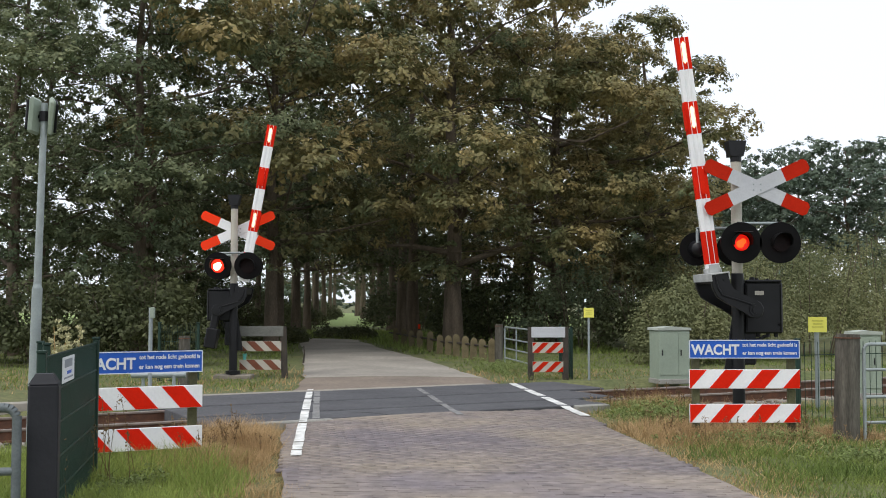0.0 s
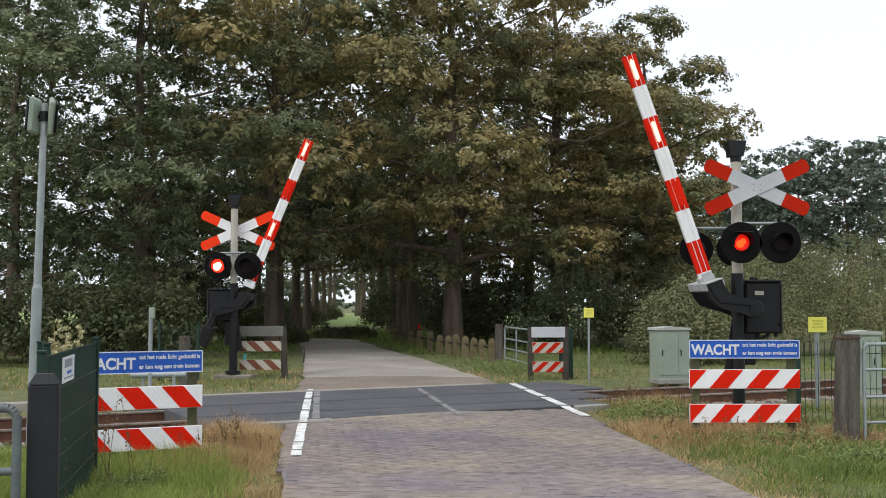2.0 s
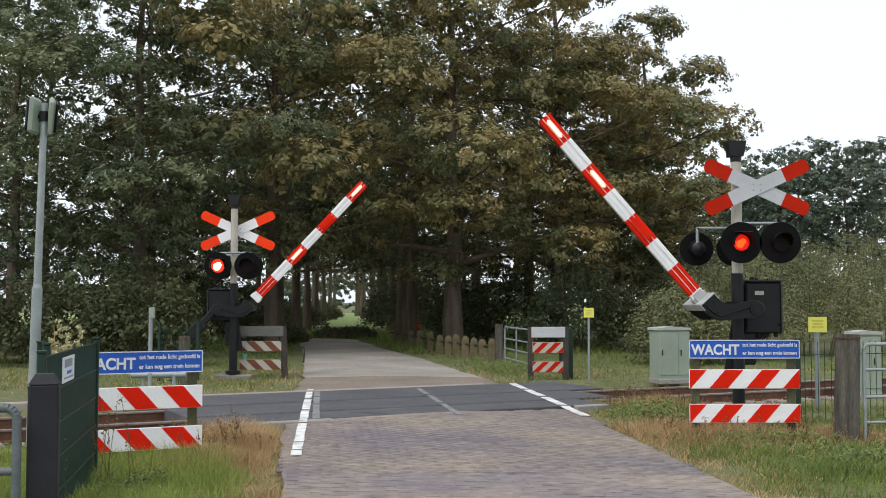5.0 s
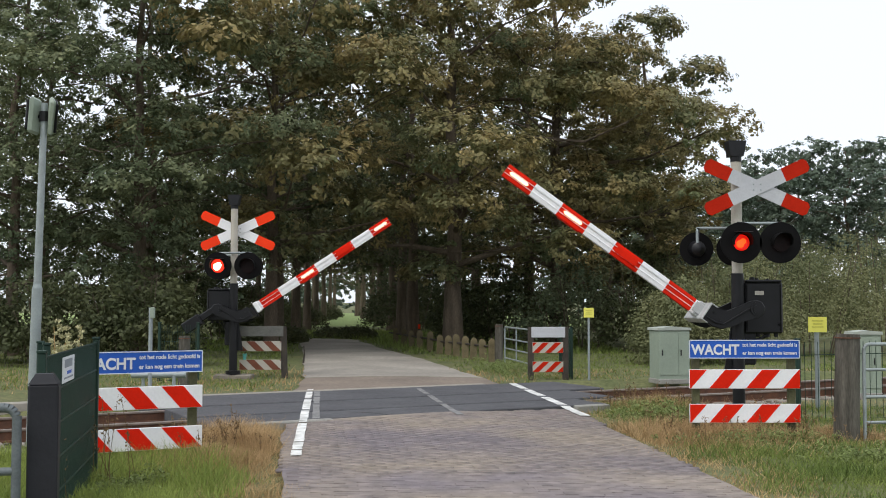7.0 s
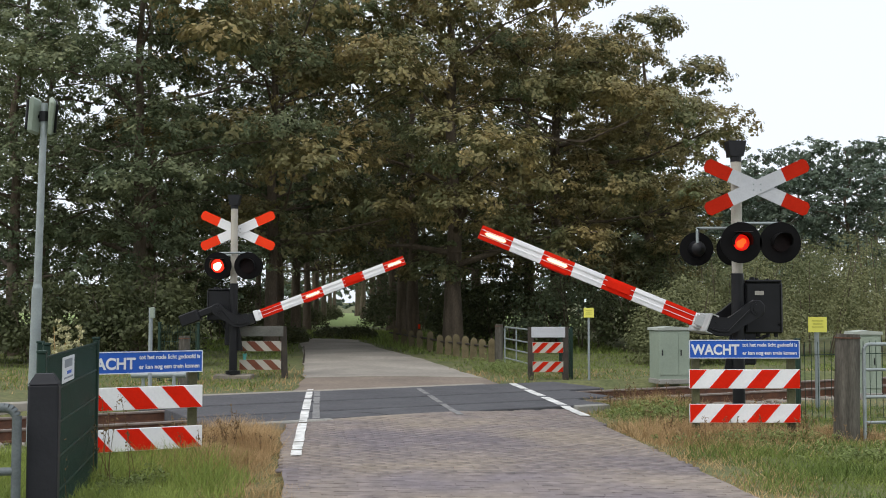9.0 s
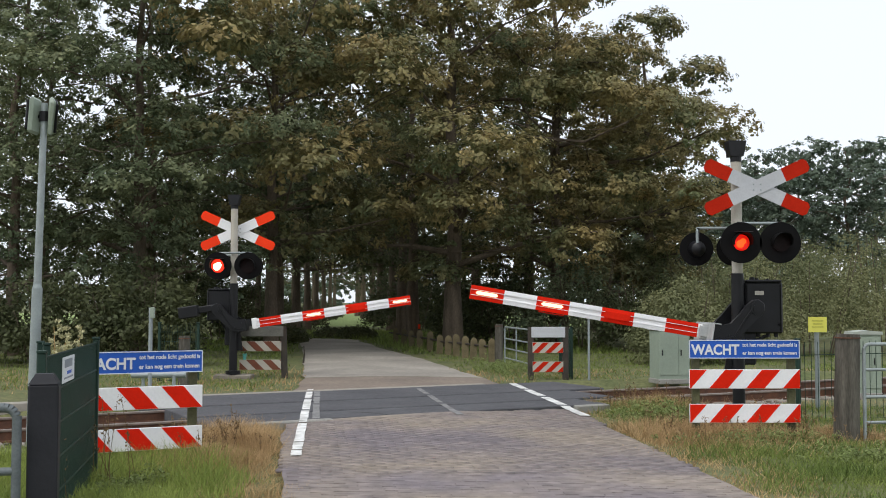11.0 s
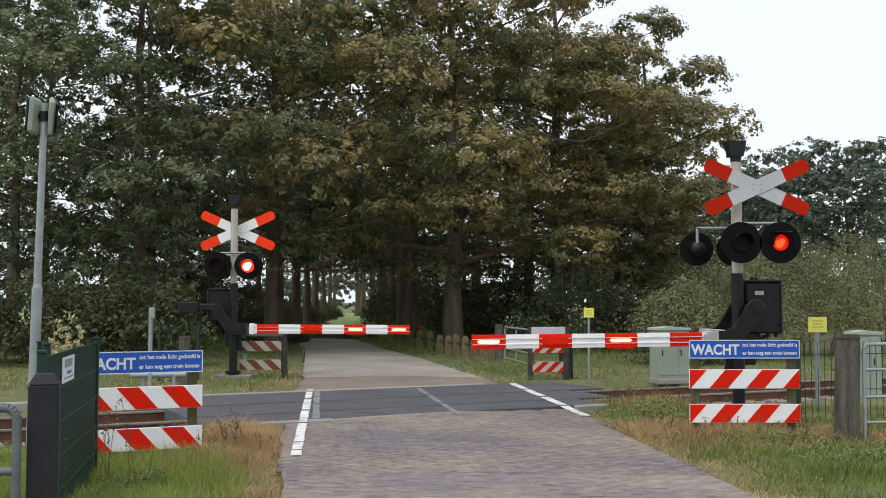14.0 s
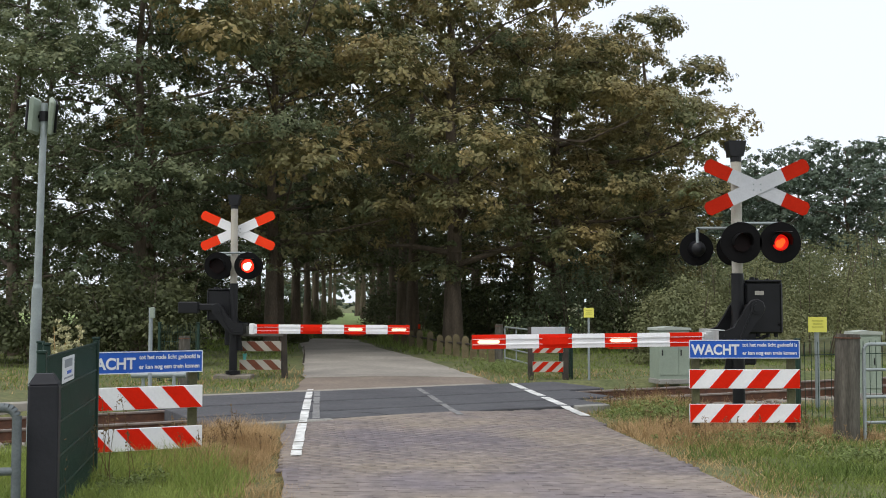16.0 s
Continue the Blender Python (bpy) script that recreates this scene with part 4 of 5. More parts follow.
def tree(m, seed, height, trunk_r, crown_lo, spread, leaf, label, size=0.17, per=16, tips=900, clump=0.62, bias=(0, 0), name="tree", group="avenue trees", lean=0.0, dense=1.0, limbs=12, twigs=3, gap=2.3):
    """A tapered trunk, limbs that fork, and leaves in clumps round the twigs."""
    rng = np.random.default_rng(seed)
    rnd = random.Random(seed)
    t = thing(name, m, label, "tree", group)
    bm = bmesh.new()
    pts = []
    k = 7
    p = Vector((0, 0, -0.1))
    wob = Vector((lean, 0, 0))
    spine = [(p.copy(), trunk_r * 1.25)]
    for i in range(1, k + 1):
        f = i / k
        q = Vector((wob.x * f * height + rnd.uniform(-0.15, 0.15) * f * 2, rnd.uniform(-0.15, 0.15) * f * 2, height * 0.86 * f))
        spine.append((q, trunk_r * (1 - 0.82 * f)))
    for (a, r0), (b, r1) in zip(spine, spine[1:]):
        tube(bm, a, b, r0, r1, 12, False)
    part("trunk", bm, M_BARK, t, "rough grey-brown trunk", True)

    def at(f):
        f = max(0, min(0.999, f)) * k
        i = int(f)
        a, b = spine[i][0], spine[min(k, i + 1)][0]
        return a.lerp(b, f - i), spine[i][1]

    ends = []
    nl = limbs
    for i in range(nl):
        bm = bmesh.new()
        f = crown_lo / height + (0.98 - crown_lo / height) * (i + rnd.random() * 0.6) / nl
        a, r = at(f)
        ang = i * 2.4 + rnd.uniform(-0.4, 0.4)
        rel = (f - crown_lo / height) / (1 - crown_lo / height)
        reach = spread * (0.36 + 0.74 * math.sin(math.pi * min(1, 0.22 + rel * 0.74))) * rnd.uniform(0.75, 1.1)
        d = Vector((math.cos(ang) + bias[0], math.sin(ang) + bias[1], 0))
        reach *= max(0.45, min(1.5, d.length))
        d.normalize()
        prev, pr = a, max(0.03, r * 0.45)
        for sgm in range(3):
            ff = (sgm + 1) / 3
            q = a + d * reach * ff + Vector((rnd.uniform(-0.4, 0.4), rnd.uniform(-0.4, 0.4), reach * (0.34 * ff - 0.16 * ff * ff) * rnd.uniform(0.4, 1.5)))
            tube(bm, prev, q, pr, pr * 0.6, 7, False)
            for side in range(twigs):
                e = prev.lerp(q, rnd.uniform(0.3, 1.0)) + Vector((rnd.uniform(-1, 1), rnd.uniform(-1, 1), rnd.uniform(-0.5, 0.8))) * reach * 0.26
                tube(bm, prev.lerp(q, rnd.uniform(0.2, 0.9)), e, min(0.03, pr * 0.3), 0.008, 4, False)
                ends.append((e, reach * 0.12))
            prev, pr = q, pr * 0.6
        ends.append((prev, reach * 0.13))
        part("limb", bm, M_BARK, t, smooth=True)
    # billows: twig ends that stand clear of one another carry a cap of leaf tufts, dense outside and hollow below
    ec = []
    for e, _ in sorted(ends, key=lambda q: rnd.random()):
        if all((e - q).length > clump * gap for q in ec):
            ec.append(e)
    ec = np.array([list(e) for e in ec])
    k = max(3, round(tips / len(ec)))
    big = rng.uniform(0.65, 1.25, len(ec)) * clump * max(1.7, gap * 0.9)
    d = rng.normal(size=(len(ec) * k, 3))
    d[:, 2] = np.where(rng.uniform(size=len(d)) < 0.86, np.abs(d[:, 2]), d[:, 2])
    d /= np.linalg.norm(d, axis=1)[:, None]
    lump = 1 + 0.22 * np.sin(d[:, 0] * 5 + np.repeat(rng.uniform(0, 6, len(ec)), k)) * np.sin(d[:, 1] * 5 + np.repeat(rng.uniform(0, 6, len(ec)), k))
    cen = np.repeat(ec, k, 0) + d * (np.repeat(big, k) * lump)[:, None] * rng.uniform(0.7, 1.04, (len(d), 1)) * np.array([1, 1, 0.6])
    cen[:, 2] = np.maximum(cen[:, 2], crown_lo * 0.75)
    v, f = leaf_cloud(cen, np.full(len(cen), clump * 0.36) * rng.uniform(0.6, 1.2, len(cen)), int(per * dense), size, rng, 0.7, d)
    fast_mesh("crown", v, f, LEAVES[leaf], t)
    return t


def shrub(m, seed, w, d, h, leaf, label, size=0.125, clumps=120, per=44, name="shrub", group="shrubs"):
    rng = np.random.default_rng(seed)
    rnd = random.Random(seed)
    t = thing(name, m, label, "shrub", group)
    for i in range(9):
        bm = bmesh.new()
        x, y = rnd.uniform(-0.4, 0.4) * w, rnd.uniform(-0.4, 0.4) * d
        tube(bm, (x * 0.5, y * 0.5, -0.1), (x, y, h * rnd.uniform(0.6, 0.95)), 0.03, 0.008, 5, False)
        part("stem", bm, M_BARK, t)
    a = rng.uniform(0, 6.283, clumps)
    q = np.sqrt(rng.uniform(0, 1, clumps))
    x, y = q * np.cos(a) * w / 2, q * np.sin(a) * d / 2
    top = h * np.sqrt(np.clip(1 - (q * 0.93) ** 2, 0.05, 1)) * rng.uniform(0.75, 1.08, clumps)
    z = top * rng.uniform(0.1, 1, clumps) ** 0.6
    v, f = leaf_cloud(np.stack([x, y, z], 1), rng.uniform(0.22, 0.5, clumps) * (0.6 + h / 6), per, size, rng, 0.85)
    fast_mesh("foliage", v, f, LEAVES[leaf], t)
    return t


OAK = "big autumn oak with browning leaves and thick trunk"
tree(pose(0.35, 38, 0), 11, 17, 0.33, 3.0, 5.6, "oak", OAK, tips=2800, limbs=17, twigs=2, clump=0.8, bias=(0.05, -0.4), name="oak_tree", per=27, size=0.135)
tree(pose(4.4, 41, 0), 12, 15.9, 0.33, 2.4, 4.9, "oak", OAK, tips=2900, limbs=17, twigs=2, clump=0.8, bias=(0.0, -0.3), name="oak_tree", per=27, size=0.135)
tree(pose(8.2, 42.5, 0), 19, 13.3, 0.26, 2.0, 3.0, "oak", "browning oak at the wood's edge", tips=2100, limbs=15, twigs=2, clump=0.72, name="oak_tree", per=27, size=0.135)
# "dark" leaves carry the avenue's deep shade in their colour
DEEP = "tall avenue oak in deep shade"
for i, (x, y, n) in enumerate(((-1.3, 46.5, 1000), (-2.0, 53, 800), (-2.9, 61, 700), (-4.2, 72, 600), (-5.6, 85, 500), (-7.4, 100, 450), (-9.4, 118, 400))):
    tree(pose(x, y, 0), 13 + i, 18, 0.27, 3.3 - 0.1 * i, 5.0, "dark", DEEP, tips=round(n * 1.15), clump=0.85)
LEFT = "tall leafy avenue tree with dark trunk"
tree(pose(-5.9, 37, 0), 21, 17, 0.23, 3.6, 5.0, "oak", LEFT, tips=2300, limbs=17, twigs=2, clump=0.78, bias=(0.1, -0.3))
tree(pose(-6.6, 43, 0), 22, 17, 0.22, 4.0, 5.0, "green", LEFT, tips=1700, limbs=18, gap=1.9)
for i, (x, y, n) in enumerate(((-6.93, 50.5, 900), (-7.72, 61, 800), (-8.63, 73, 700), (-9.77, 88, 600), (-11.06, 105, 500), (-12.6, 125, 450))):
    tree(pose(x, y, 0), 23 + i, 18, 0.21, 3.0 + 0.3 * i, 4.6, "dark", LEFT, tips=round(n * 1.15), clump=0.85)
WOOD = "leafy woodland tree with sky showing through"
tree(pose(-9.6, 34, 0), 31, 16, 0.24, 2.4, 4.6, "green", WOOD, tips=2200, limbs=16, twigs=2, clump=0.78, gap=1.25, size=0.13, per=24, group="woodland trees", bias=(0, -0.2))
tree(pose(-13.2, 33, 0), 32, 15, 0.20, 2.0, 4.2, "green", WOOD, tips=1300, limbs=15, clump=0.62, gap=1.25, size=0.13, per=24, group="woodland trees")
tree(pose(-17.0, 37, 0), 33, 16, 0.22, 2.0, 4.6, "green", WOOD, tips=1100, limbs=13, gap=1.25, size=0.13, per=24, group="woodland trees")
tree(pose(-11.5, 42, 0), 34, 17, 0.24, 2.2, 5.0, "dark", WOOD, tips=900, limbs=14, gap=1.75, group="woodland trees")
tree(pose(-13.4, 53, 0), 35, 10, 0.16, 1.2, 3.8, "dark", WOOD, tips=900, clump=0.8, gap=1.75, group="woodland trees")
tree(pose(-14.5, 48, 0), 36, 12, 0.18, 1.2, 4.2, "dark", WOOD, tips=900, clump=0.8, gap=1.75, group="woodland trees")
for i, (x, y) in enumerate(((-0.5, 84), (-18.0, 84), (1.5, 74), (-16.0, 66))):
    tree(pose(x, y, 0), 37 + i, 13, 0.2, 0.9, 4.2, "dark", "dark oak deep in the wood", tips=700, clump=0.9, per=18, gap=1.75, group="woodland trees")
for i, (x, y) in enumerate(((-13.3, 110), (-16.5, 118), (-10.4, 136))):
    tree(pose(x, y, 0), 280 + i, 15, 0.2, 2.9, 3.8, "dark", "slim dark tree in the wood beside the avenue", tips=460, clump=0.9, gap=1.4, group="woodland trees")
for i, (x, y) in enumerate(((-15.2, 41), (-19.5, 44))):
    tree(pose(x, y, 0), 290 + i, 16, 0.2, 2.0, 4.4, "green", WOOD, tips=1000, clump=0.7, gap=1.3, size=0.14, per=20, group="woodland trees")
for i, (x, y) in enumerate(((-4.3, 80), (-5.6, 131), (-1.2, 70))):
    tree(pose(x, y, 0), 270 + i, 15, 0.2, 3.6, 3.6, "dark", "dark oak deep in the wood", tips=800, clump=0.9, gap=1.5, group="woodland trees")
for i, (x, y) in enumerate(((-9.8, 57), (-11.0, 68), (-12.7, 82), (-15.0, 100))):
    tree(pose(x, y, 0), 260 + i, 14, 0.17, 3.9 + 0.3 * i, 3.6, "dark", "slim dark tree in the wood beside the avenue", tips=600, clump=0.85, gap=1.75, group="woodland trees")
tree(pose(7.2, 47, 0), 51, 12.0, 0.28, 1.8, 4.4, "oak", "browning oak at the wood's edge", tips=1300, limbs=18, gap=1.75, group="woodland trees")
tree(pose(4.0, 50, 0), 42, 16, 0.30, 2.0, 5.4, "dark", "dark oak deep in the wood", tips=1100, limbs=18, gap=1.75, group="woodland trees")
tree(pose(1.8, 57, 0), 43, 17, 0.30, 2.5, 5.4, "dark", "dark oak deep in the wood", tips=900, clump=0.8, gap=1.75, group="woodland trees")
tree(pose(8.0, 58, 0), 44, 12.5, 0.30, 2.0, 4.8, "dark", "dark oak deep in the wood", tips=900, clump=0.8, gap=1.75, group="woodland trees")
# hedge and distant trees: their haze is only the "far" leaf colour
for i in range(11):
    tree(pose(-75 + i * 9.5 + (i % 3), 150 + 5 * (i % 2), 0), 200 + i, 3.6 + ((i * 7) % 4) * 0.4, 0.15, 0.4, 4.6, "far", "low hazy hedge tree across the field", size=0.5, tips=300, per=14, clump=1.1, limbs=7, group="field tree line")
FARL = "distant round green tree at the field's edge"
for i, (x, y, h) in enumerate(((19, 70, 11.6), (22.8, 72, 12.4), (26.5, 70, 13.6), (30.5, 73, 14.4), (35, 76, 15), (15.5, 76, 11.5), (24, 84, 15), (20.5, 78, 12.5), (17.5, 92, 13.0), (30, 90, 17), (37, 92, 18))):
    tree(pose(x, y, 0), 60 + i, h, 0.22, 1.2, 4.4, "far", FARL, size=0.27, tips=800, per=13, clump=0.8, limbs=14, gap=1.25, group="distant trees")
# most undergrowth takes the shade-darkened leaf colour too
SH = "dense dark green undergrowth shrub"
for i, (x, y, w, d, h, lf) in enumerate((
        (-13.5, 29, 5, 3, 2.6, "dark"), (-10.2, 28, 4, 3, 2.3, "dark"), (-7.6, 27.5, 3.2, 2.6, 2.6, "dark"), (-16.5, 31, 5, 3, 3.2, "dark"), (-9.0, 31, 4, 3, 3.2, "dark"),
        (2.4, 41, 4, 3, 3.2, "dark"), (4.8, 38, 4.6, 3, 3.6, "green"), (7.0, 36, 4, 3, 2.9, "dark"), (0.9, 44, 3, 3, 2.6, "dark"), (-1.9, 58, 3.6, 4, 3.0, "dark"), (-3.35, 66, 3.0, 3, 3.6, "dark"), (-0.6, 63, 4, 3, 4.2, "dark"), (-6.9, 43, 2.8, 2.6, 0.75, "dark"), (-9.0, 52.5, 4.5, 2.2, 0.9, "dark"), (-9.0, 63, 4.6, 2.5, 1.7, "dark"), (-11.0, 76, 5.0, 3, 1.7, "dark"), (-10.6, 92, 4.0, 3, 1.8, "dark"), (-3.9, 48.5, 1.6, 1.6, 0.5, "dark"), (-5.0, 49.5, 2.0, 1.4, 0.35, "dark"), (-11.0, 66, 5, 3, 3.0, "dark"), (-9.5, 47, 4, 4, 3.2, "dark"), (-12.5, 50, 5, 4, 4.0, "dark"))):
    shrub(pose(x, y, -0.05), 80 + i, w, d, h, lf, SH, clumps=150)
WL = "broad grey-green willow thicket beyond the track"
for i, (x, y, w, d, h) in enumerate(((8.0, 30.5, 4.2, 3, 3.0), (11.2, 33, 5, 3.4, 3.6), (15, 36, 6, 4, 4.4), (19.4, 38, 6, 4, 4.2), (9.8, 38, 5, 4, 4.2), (13.2, 43, 6, 4, 5.0), (23.5, 42, 6, 5, 4.6), (18, 46, 7, 4, 5.2), (6.3, 28.4, 2.6, 2.2, 2.2))):
    shrub(pose(x, y, -0.05), 110 + i, w, d, h, "willow", WL, clumps=240, per=58, size=0.080, name="willow_shrub", group="willow thicket")


# ---- grass ----
def grass(name, region, count, h0, h1, material, label, seed, width=0.008):
    rng = np.random.default_rng(seed)
    x, y = region(rng, count)
    n = len(x)
    p = np.stack([x, y, np.full(n, -0.06)], 1)
    a = rng.uniform(0, 6.283, n)
    h = rng.uniform(h0, h1, n) * (0.5 + 0.85 * (0.5 + 0.5 * np.sin(x * 1.9 + 1.1 * np.sin(y * 2.1)) * np.sin(y * 2.6 + 0.9 * np.sin(x * 3.1))))
    side = np.stack([np.cos(a), np.sin(a), np.zeros(n)], 1) * (width * rng.uniform(0.6, 1.4, n))[:, None]
    bend = rng.normal(size=(n, 3)) * (h * 0.55)[:, None]
    bend[:, 2] = 0
    tip = p + bend + np.array([0, 0, 1]) * h[:, None]
    v = np.stack([p - side, p + side, tip], 1).reshape(-1, 3)
    f = np.arange(3 * n).reshape(-1, 3)
    return tagged(fast_mesh(name, v, f, material), label, "grass", kind="stuff")


def verge(x0, x1, y0, y1, inside=0.0, outside=99.0, clump=1.0):
    """Random places in a rectangle, kept off the road, the crossing and the track."""
    def pick(rng, n):
        x, y = rng.uniform(x0, x1, n), rng.uniform(y0, y1, n)
        ys, cs, ws = (np.array(q, float) for q in zip(*ROAD))
        a = np.abs(x - np.interp(y, ys, cs)) - np.interp(y, ys, ws) / 2
        d = (x - ORIGIN.x) * ACROSS.x + (y - ORIGIN.y) * ACROSS.y
        l = (x - ORIGIN.x) * ALONG.x + (y - ORIGIN.y) * ALONG.y
        on = (a > inside + 0.14 * np.sin(y * 3.1) + 0.1 * np.sin(x * 5 + y * 7) + np.abs(rng.normal(size=n)) * 0.5 * max(0.0, inside) ** 0.5 - 0.15 * (inside > 0.2)) & (a < outside) & ~((d > -1.45) & (d < 3.7))
        wave = np.sin(x * 2.3 + 1.3 * np.sin(y * 1.7)) * np.sin(y * 2.9 + x)
        on &= rng.uniform(-1.2, 1.2 * clump, n) < wave + 0.9
        return x[on], y[on]
    return pick


grass("grass_verge", verge(2.0, 9.0, 7.5, 16.5, 0.4), 100000, 0.03, 0.14, M_GRASS, "short green roadside grass", 1, 0.006)
grass("dry_grass", verge(2.0, 9.0, 8.0, 17.5, -0.12, 1.0), 52000, 0.02, 0.10, M_STRAW, "dry straw-coloured grass along the road edge", 2, 0.005)
grass("dry_grass", verge(2.0, 9.0, 11.5, 17.5, 0.3), 6000, 0.04, 0.16, M_STRAW, "dry grass between the boards and the track", 12, 0.005)
grass("grass_verge", verge(-7.0, -1.2, 6.8, 11.4, 0.5), 80000, 0.05, 0.26, M_LONGGRASS, "long green grass below the fence", 3, 0.006)
grass("dry_grass", verge(-5.0, -1.0, 7.5, 15.5, -0.14, 1.25), 80000, 0.02, 0.11, M_STRAW, "brown dry grass beside the crossing", 4, 0.0035)
grass("dry_grass", verge(-3.2, -1.8, 11.2, 13.8, 0.05, 1.0), 6000, 0.08, 0.26, M_STRAW, "tall brown dry grass tuft", 14, 0.0035)
grass("grass_verge", verge(-22.0, 24.0, 20.0, 34.0, 0.5), 85000, 0.03, 0.14, M_GRASS, "green grass beyond the track", 5, 0.012)
grass("dry_grass", verge(-12.0, 14.0, 19.0, 26.0, 0.0, 9.0), 16000, 0.03, 0.12, M_STRAW, "dry pale grass beside the lane", 6, 0.010)
grass("grass_verge", verge(-12.0, 6.0, 34.0, 60.0, 0.2), 40000, 0.08, 0.25, M_GRASS, "shaded grass under the trees", 7, 0.02)


grass("dry_grass", verge(-4.0, -0.6, 7.5, 14.0, -0.40, 0.25), 20000, 0.005, 0.05, M_STRAW, "dry litter on the road edge", 33, 0.004)
grass("dry_grass", verge(1.6, 4.0, 7.5, 15.0, -0.30, 0.3), 9000, 0.005, 0.05, M_STRAW, "dry litter on the road edge", 34, 0.004)


def beside_deck(rng, n):
    """A strip beside the end of the crossing deck."""
    a, b = rng.uniform(4.4, 5.8, n), rng.uniform(-1.7, -0.45, n)
    return ORIGIN.x + ALONG.x * a + ACROSS.x * b, ORIGIN.y + ALONG.y * a + ACROSS.y * b


grass("grass_verge", beside_deck, 3000, 0.05, 0.20, M_GRASS, "rough grass beside the crossing deck", 31, 0.006)
grass("dry_grass", beside_deck, 3000, 0.05, 0.26, M_STRAW, "dry grass beside the crossing deck", 32, 0.005)


def leafy_weeds(name, region, count, h, seed, label, size=0.034):
    """Low broad-leaved weeds: tufts of small leaves close to the ground."""
    rng = np.random.default_rng(seed)
    x, y = region(rng, count)
    c = np.stack([x, y, rng.uniform(0.0, h, len(x)) * rng.uniform(0.3, 1, len(x))], 1)
    v, f = leaf_cloud(c, rng.uniform(0.05, 0.12, len(x)), 26, size, rng, 0.8)
    return tagged(fast_mesh(name, v, f, M_WEED), label, "weeds", kind="stuff")


def patch(cx, cy, rx, ry):
    """An oval patch with a ragged edge."""
    def pick(rng, n):
        a, q = rng.uniform(0, 6.283, n), np.abs(rng.normal(size=n)) * 0.55
        x, y = cx + q * np.cos(a) * rx, cy + q * np.sin(a) * ry
        ys, cs, ws = (np.array(k, float) for k in zip(*ROAD))
        on = np.abs(x - np.interp(y, ys, cs)) - np.interp(y, ys, ws) / 2 > 0.12
        return x[on], y[on]
    return pick


leafy_weeds("verge_weeds", patch(2.9, 14.9, 0.8, 0.9), 170, 0.22, 51, "green weeds between the road and the striped boards")
leafy_weeds("verge_weeds", patch(3.9, 12.6, 1.3, 0.5), 90, 0.10, 52, "low weeds under the striped boards")
leafy_weeds("verge_weeds", patch(4.6, 11.2, 1.6, 1.3), 120, 0.05, 53, "low clover and weeds in the verge grass")
leafy_weeds("verge_weeds", patch(-2.7, 9.3, 0.4, 1.2), 60, 0.10, 54, "green weeds below the fence")
leafy_weeds("verge_weeds", patch(1.4, 25.5, 1.2, 3.2), 240, 0.22, 55, "green weeds beside the lane")
grass("dry_grass", patch(3.1, 13.2, 1.5, 1.1), 16000, 0.04, 0.20, M_STRAW, "tangled dry grass round the striped boards", 41, 0.005)
grass("dry_grass", patch(-2.3, 12.0, 0.8, 1.5), 26000, 0.05, 0.26, M_STRAW, "thick orange-brown dry grass beside the crossing", 42, 0.004)
grass("dry_grass", patch(4.9, 13.0, 0.8, 0.4), 5000, 0.05, 0.22, M_STRAW, "dry grass round the wooden gate post", 43, 0.005)


def weeds():
    t = thing("dry_plant", pose(-3.62, 10.3, -0.05), "tall dry flowering weed behind the fence", "plant")
    rng = random.Random(8)
    heads = []
    for i in range(9):
        q = Vector((rng.uniform(-0.12, 0.16), rng.uniform(-0.1, 0.1), rng.uniform(1.1, 1.42)))
        bm = bmesh.new()
        tube(bm, (q.x * 0.2, q.y * 0.2, 0), q, 0.006, 0.004, 5, False)
        part("stem", bm, M_STRAW, t)
        heads.append(q)
    c = np.array([list(q) for q in heads for _ in range(5)]) + np.random.default_rng(2).normal(size=(45, 3)) * np.array([0.025, 0.025, 0.06])
    v, f = leaf_cloud(c, np.full(45, 0.035), 26, 0.028, np.random.default_rng(3))
    tagged(fast_mesh("flower_heads", v, f, M_FLOWER, t), kind="stuff")


weeds()


def stalks(name, region, count, h0, h1, seed, label):
    """Thin stems with a ragged seed head."""
    rng = np.random.default_rng(seed)
    x, y = region(rng, count)
    n = len(x)
    p = np.stack([x, y, np.full(n, -0.05)], 1)
    h = rng.uniform(h0, h1, n)
    tip = p + np.stack([rng.normal(size=n) * 0.08, rng.normal(size=n) * 0.08, h], 1)
    c = np.array([0.0035, 0, 0])
    v = np.stack([p - c, p + c, tip + c * 0.5, tip - c * 0.5], 1).reshape(-1, 3)
    f = np.arange(4 * n).reshape(-1, 4)
    k = 16
    s = np.repeat(p, k, 0) + np.repeat(tip - p, k, 0) * rng.uniform(0.55, 1.0, (n * k, 1)) + rng.normal(size=(n * k, 3)) * 0.014
    v2, f2 = leaf_cloud(s, np.full(n * k, 0.01), 1, 0.026, rng)
    v, f = np.concatenate([v, v2]), np.concatenate([f, f2 + len(v)])
    tagged(fast_mesh(name, v, f, M_STALK), label, "weeds", kind="stuff")


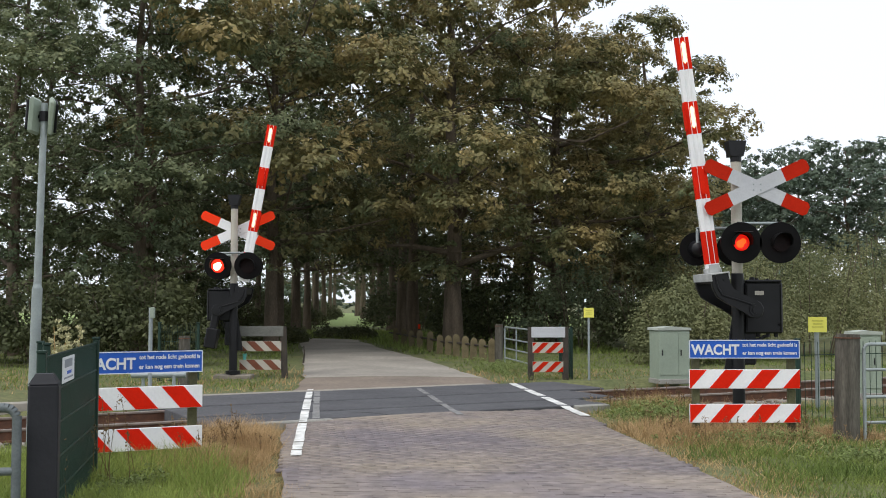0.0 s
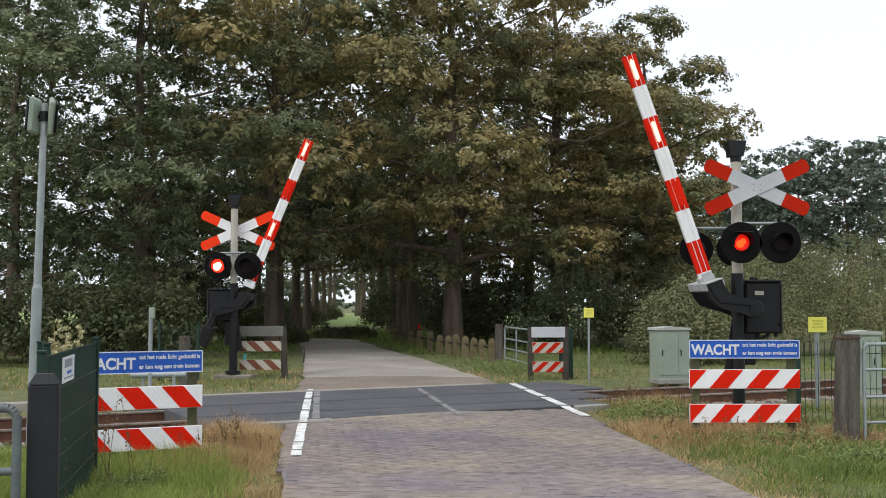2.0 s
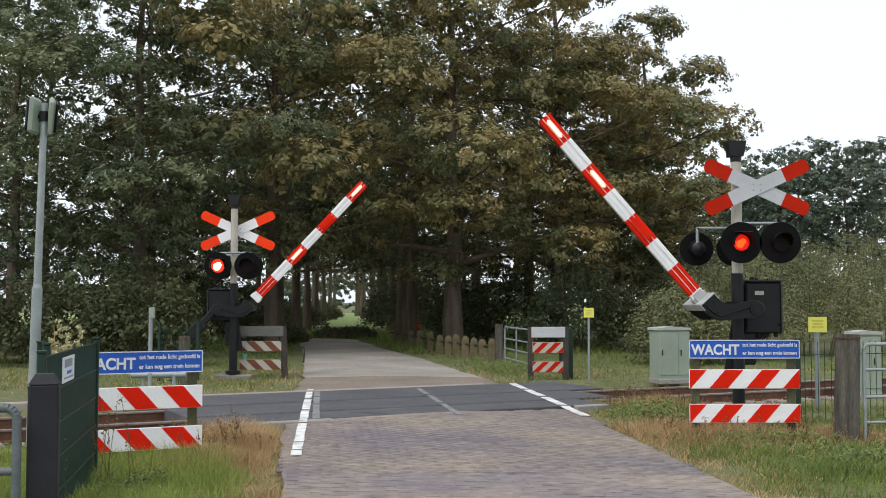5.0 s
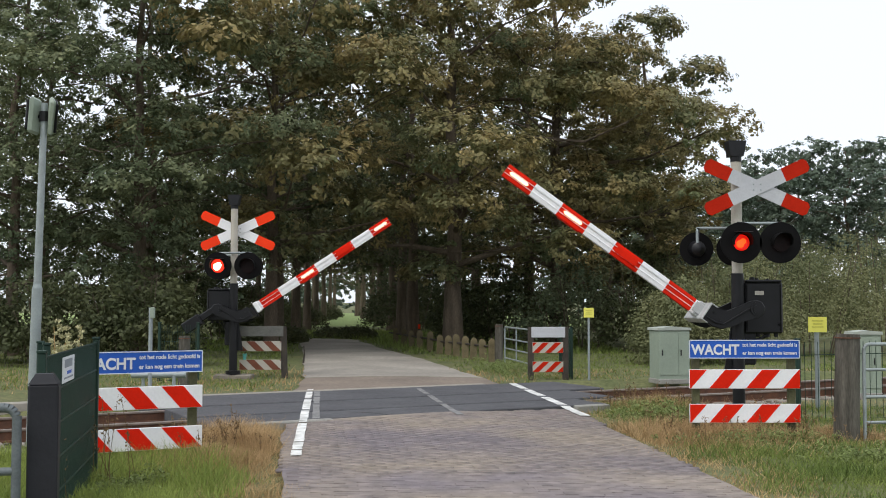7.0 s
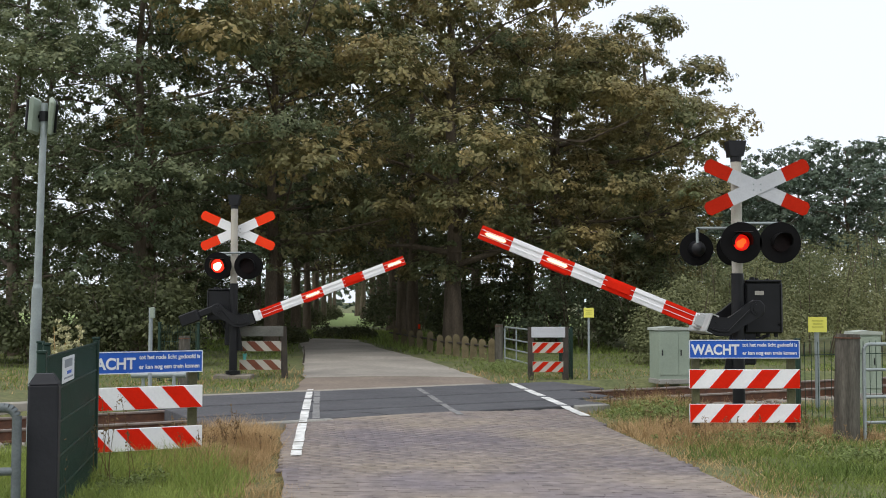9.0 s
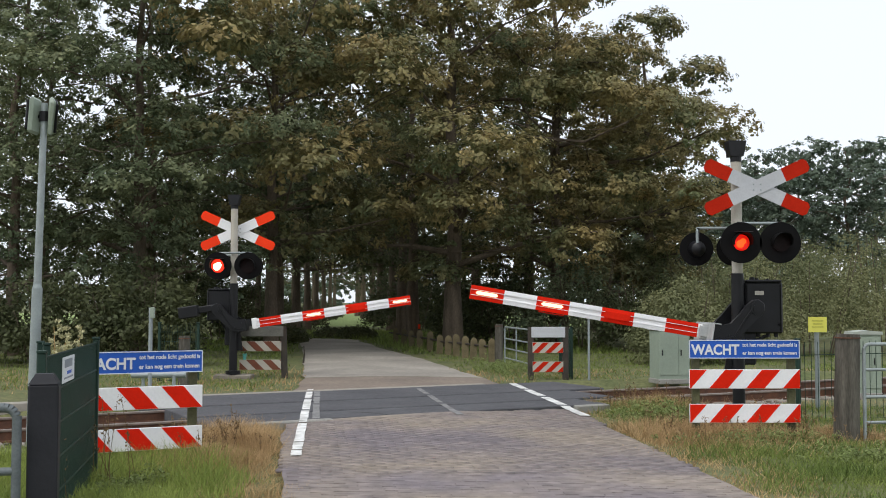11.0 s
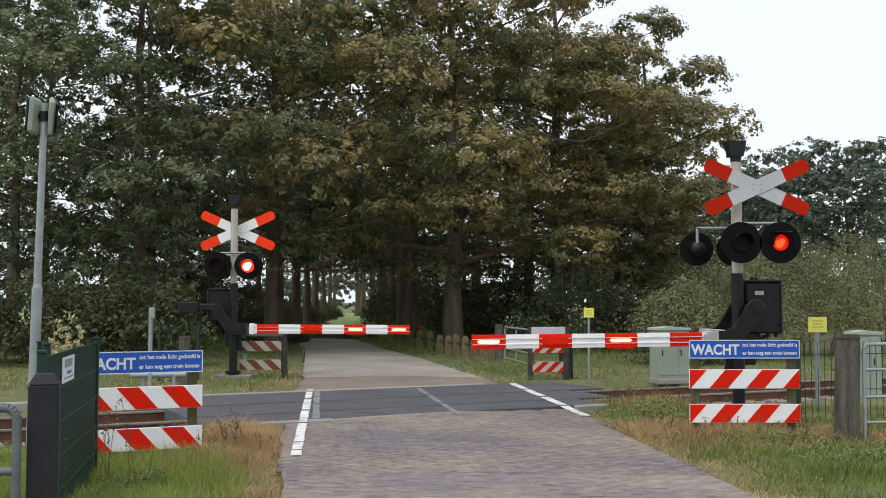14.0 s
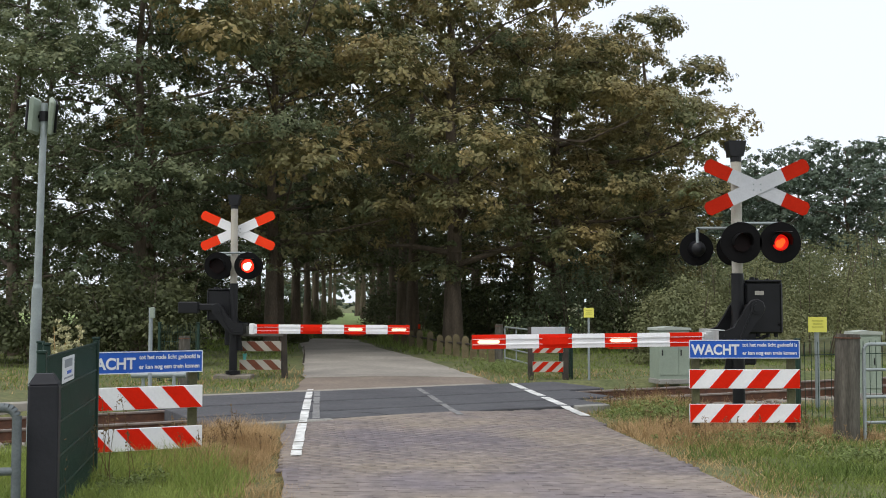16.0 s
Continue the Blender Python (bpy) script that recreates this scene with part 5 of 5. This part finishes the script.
stalks("seed_stalks", beside_deck, 60, 0.15, 0.4, 24, "seed stalks beside the crossing deck")
stalks("seed_stalks", verge(2.6, 5.0, 12.3, 14.8, 0.3), 130, 0.10, 0.36, 21, "brown seed stalks round the striped boards")
stalks("seed_stalks", verge(-3.2, -1.9, 10.6, 13.2, 0.1), 60, 0.15, 0.42, 22, "brown seed stalks beside the crossing")
stalks("seed_stalks", verge(-3.3, -2.6, 8.2, 10.0, 0.3), 16, 0.5, 0.9, 23, "tall dry stalks in front of the fence")


def paving():
    """Stretcher-bond bricks: the nearest courses are single bricks, the others one mesh."""
    road = bpy.data.objects["road"]
    bm = bmesh.new()
    box(bm, (0, 0, 0), (0.2065, 0.1005, 0.03))
    me = bpy.data.meshes.new("brick")
    bm.to_mesh(me)
    bm.free()
    me.materials.append(M_BRICK)
    cube = np.array([[x, y, z] for x in (-0.5, 0.5) for y in (-0.5, 0.5) for z in (-0.5, 0.5)]) * np.array([0.2065, 0.1005, 0.03])
    fi = np.array([[1, 3, 7, 5], [0, 4, 6, 2], [0, 1, 5, 4], [2, 6, 7, 3], [0, 2, 3, 1], [4, 5, 7, 6]])
    rng = random.Random(9)
    rest = []
    row = 0
    y = 8.3
    while y < 17.2:
        c, w = road_at(y)
        n = int(w / 0.209)
        for i in range(n):
            x = c + (i - (n - 1) / 2) * 0.209 + (0.052 if row % 2 else -0.052)
            d = (Vector((x, y, 0)) - ORIGIN).dot(ACROSS)
            if d > -1.12:
                continue
            f = (x - c) / w
            z = 0.03 * (1 - 4 * f * f) - 0.0115 + rng.uniform(-0.0015, 0.001) - (0.004 if rng.random() < 0.10 else 0)
            x, y0 = x + rng.uniform(-0.012, 0.012), y + rng.uniform(-0.007, 0.007)
            tilt = rng.uniform(-0.6, 0.6)
            if row < 16:
                ob = new("brick", me)
                ob.parent = road
                ob.matrix_basis = pose(x, y0, z, tilt, rng.uniform(-0.7, 0.7), rng.uniform(-1.5, 1.5))
            else:
                rest.append(cube + np.array([x, y0, z]))
        y += 0.103
        row += 1
    v = np.concatenate(rest)
    f = (fi[None] + 8 * np.arange(len(rest))[:, None, None]).reshape(-1, 4)
    ob = fast_mesh("paving_bricks", v, f, M_BRICKS, road)
    tagged(ob, "worn paving bricks with dark joints", kind="stuff")


paving()


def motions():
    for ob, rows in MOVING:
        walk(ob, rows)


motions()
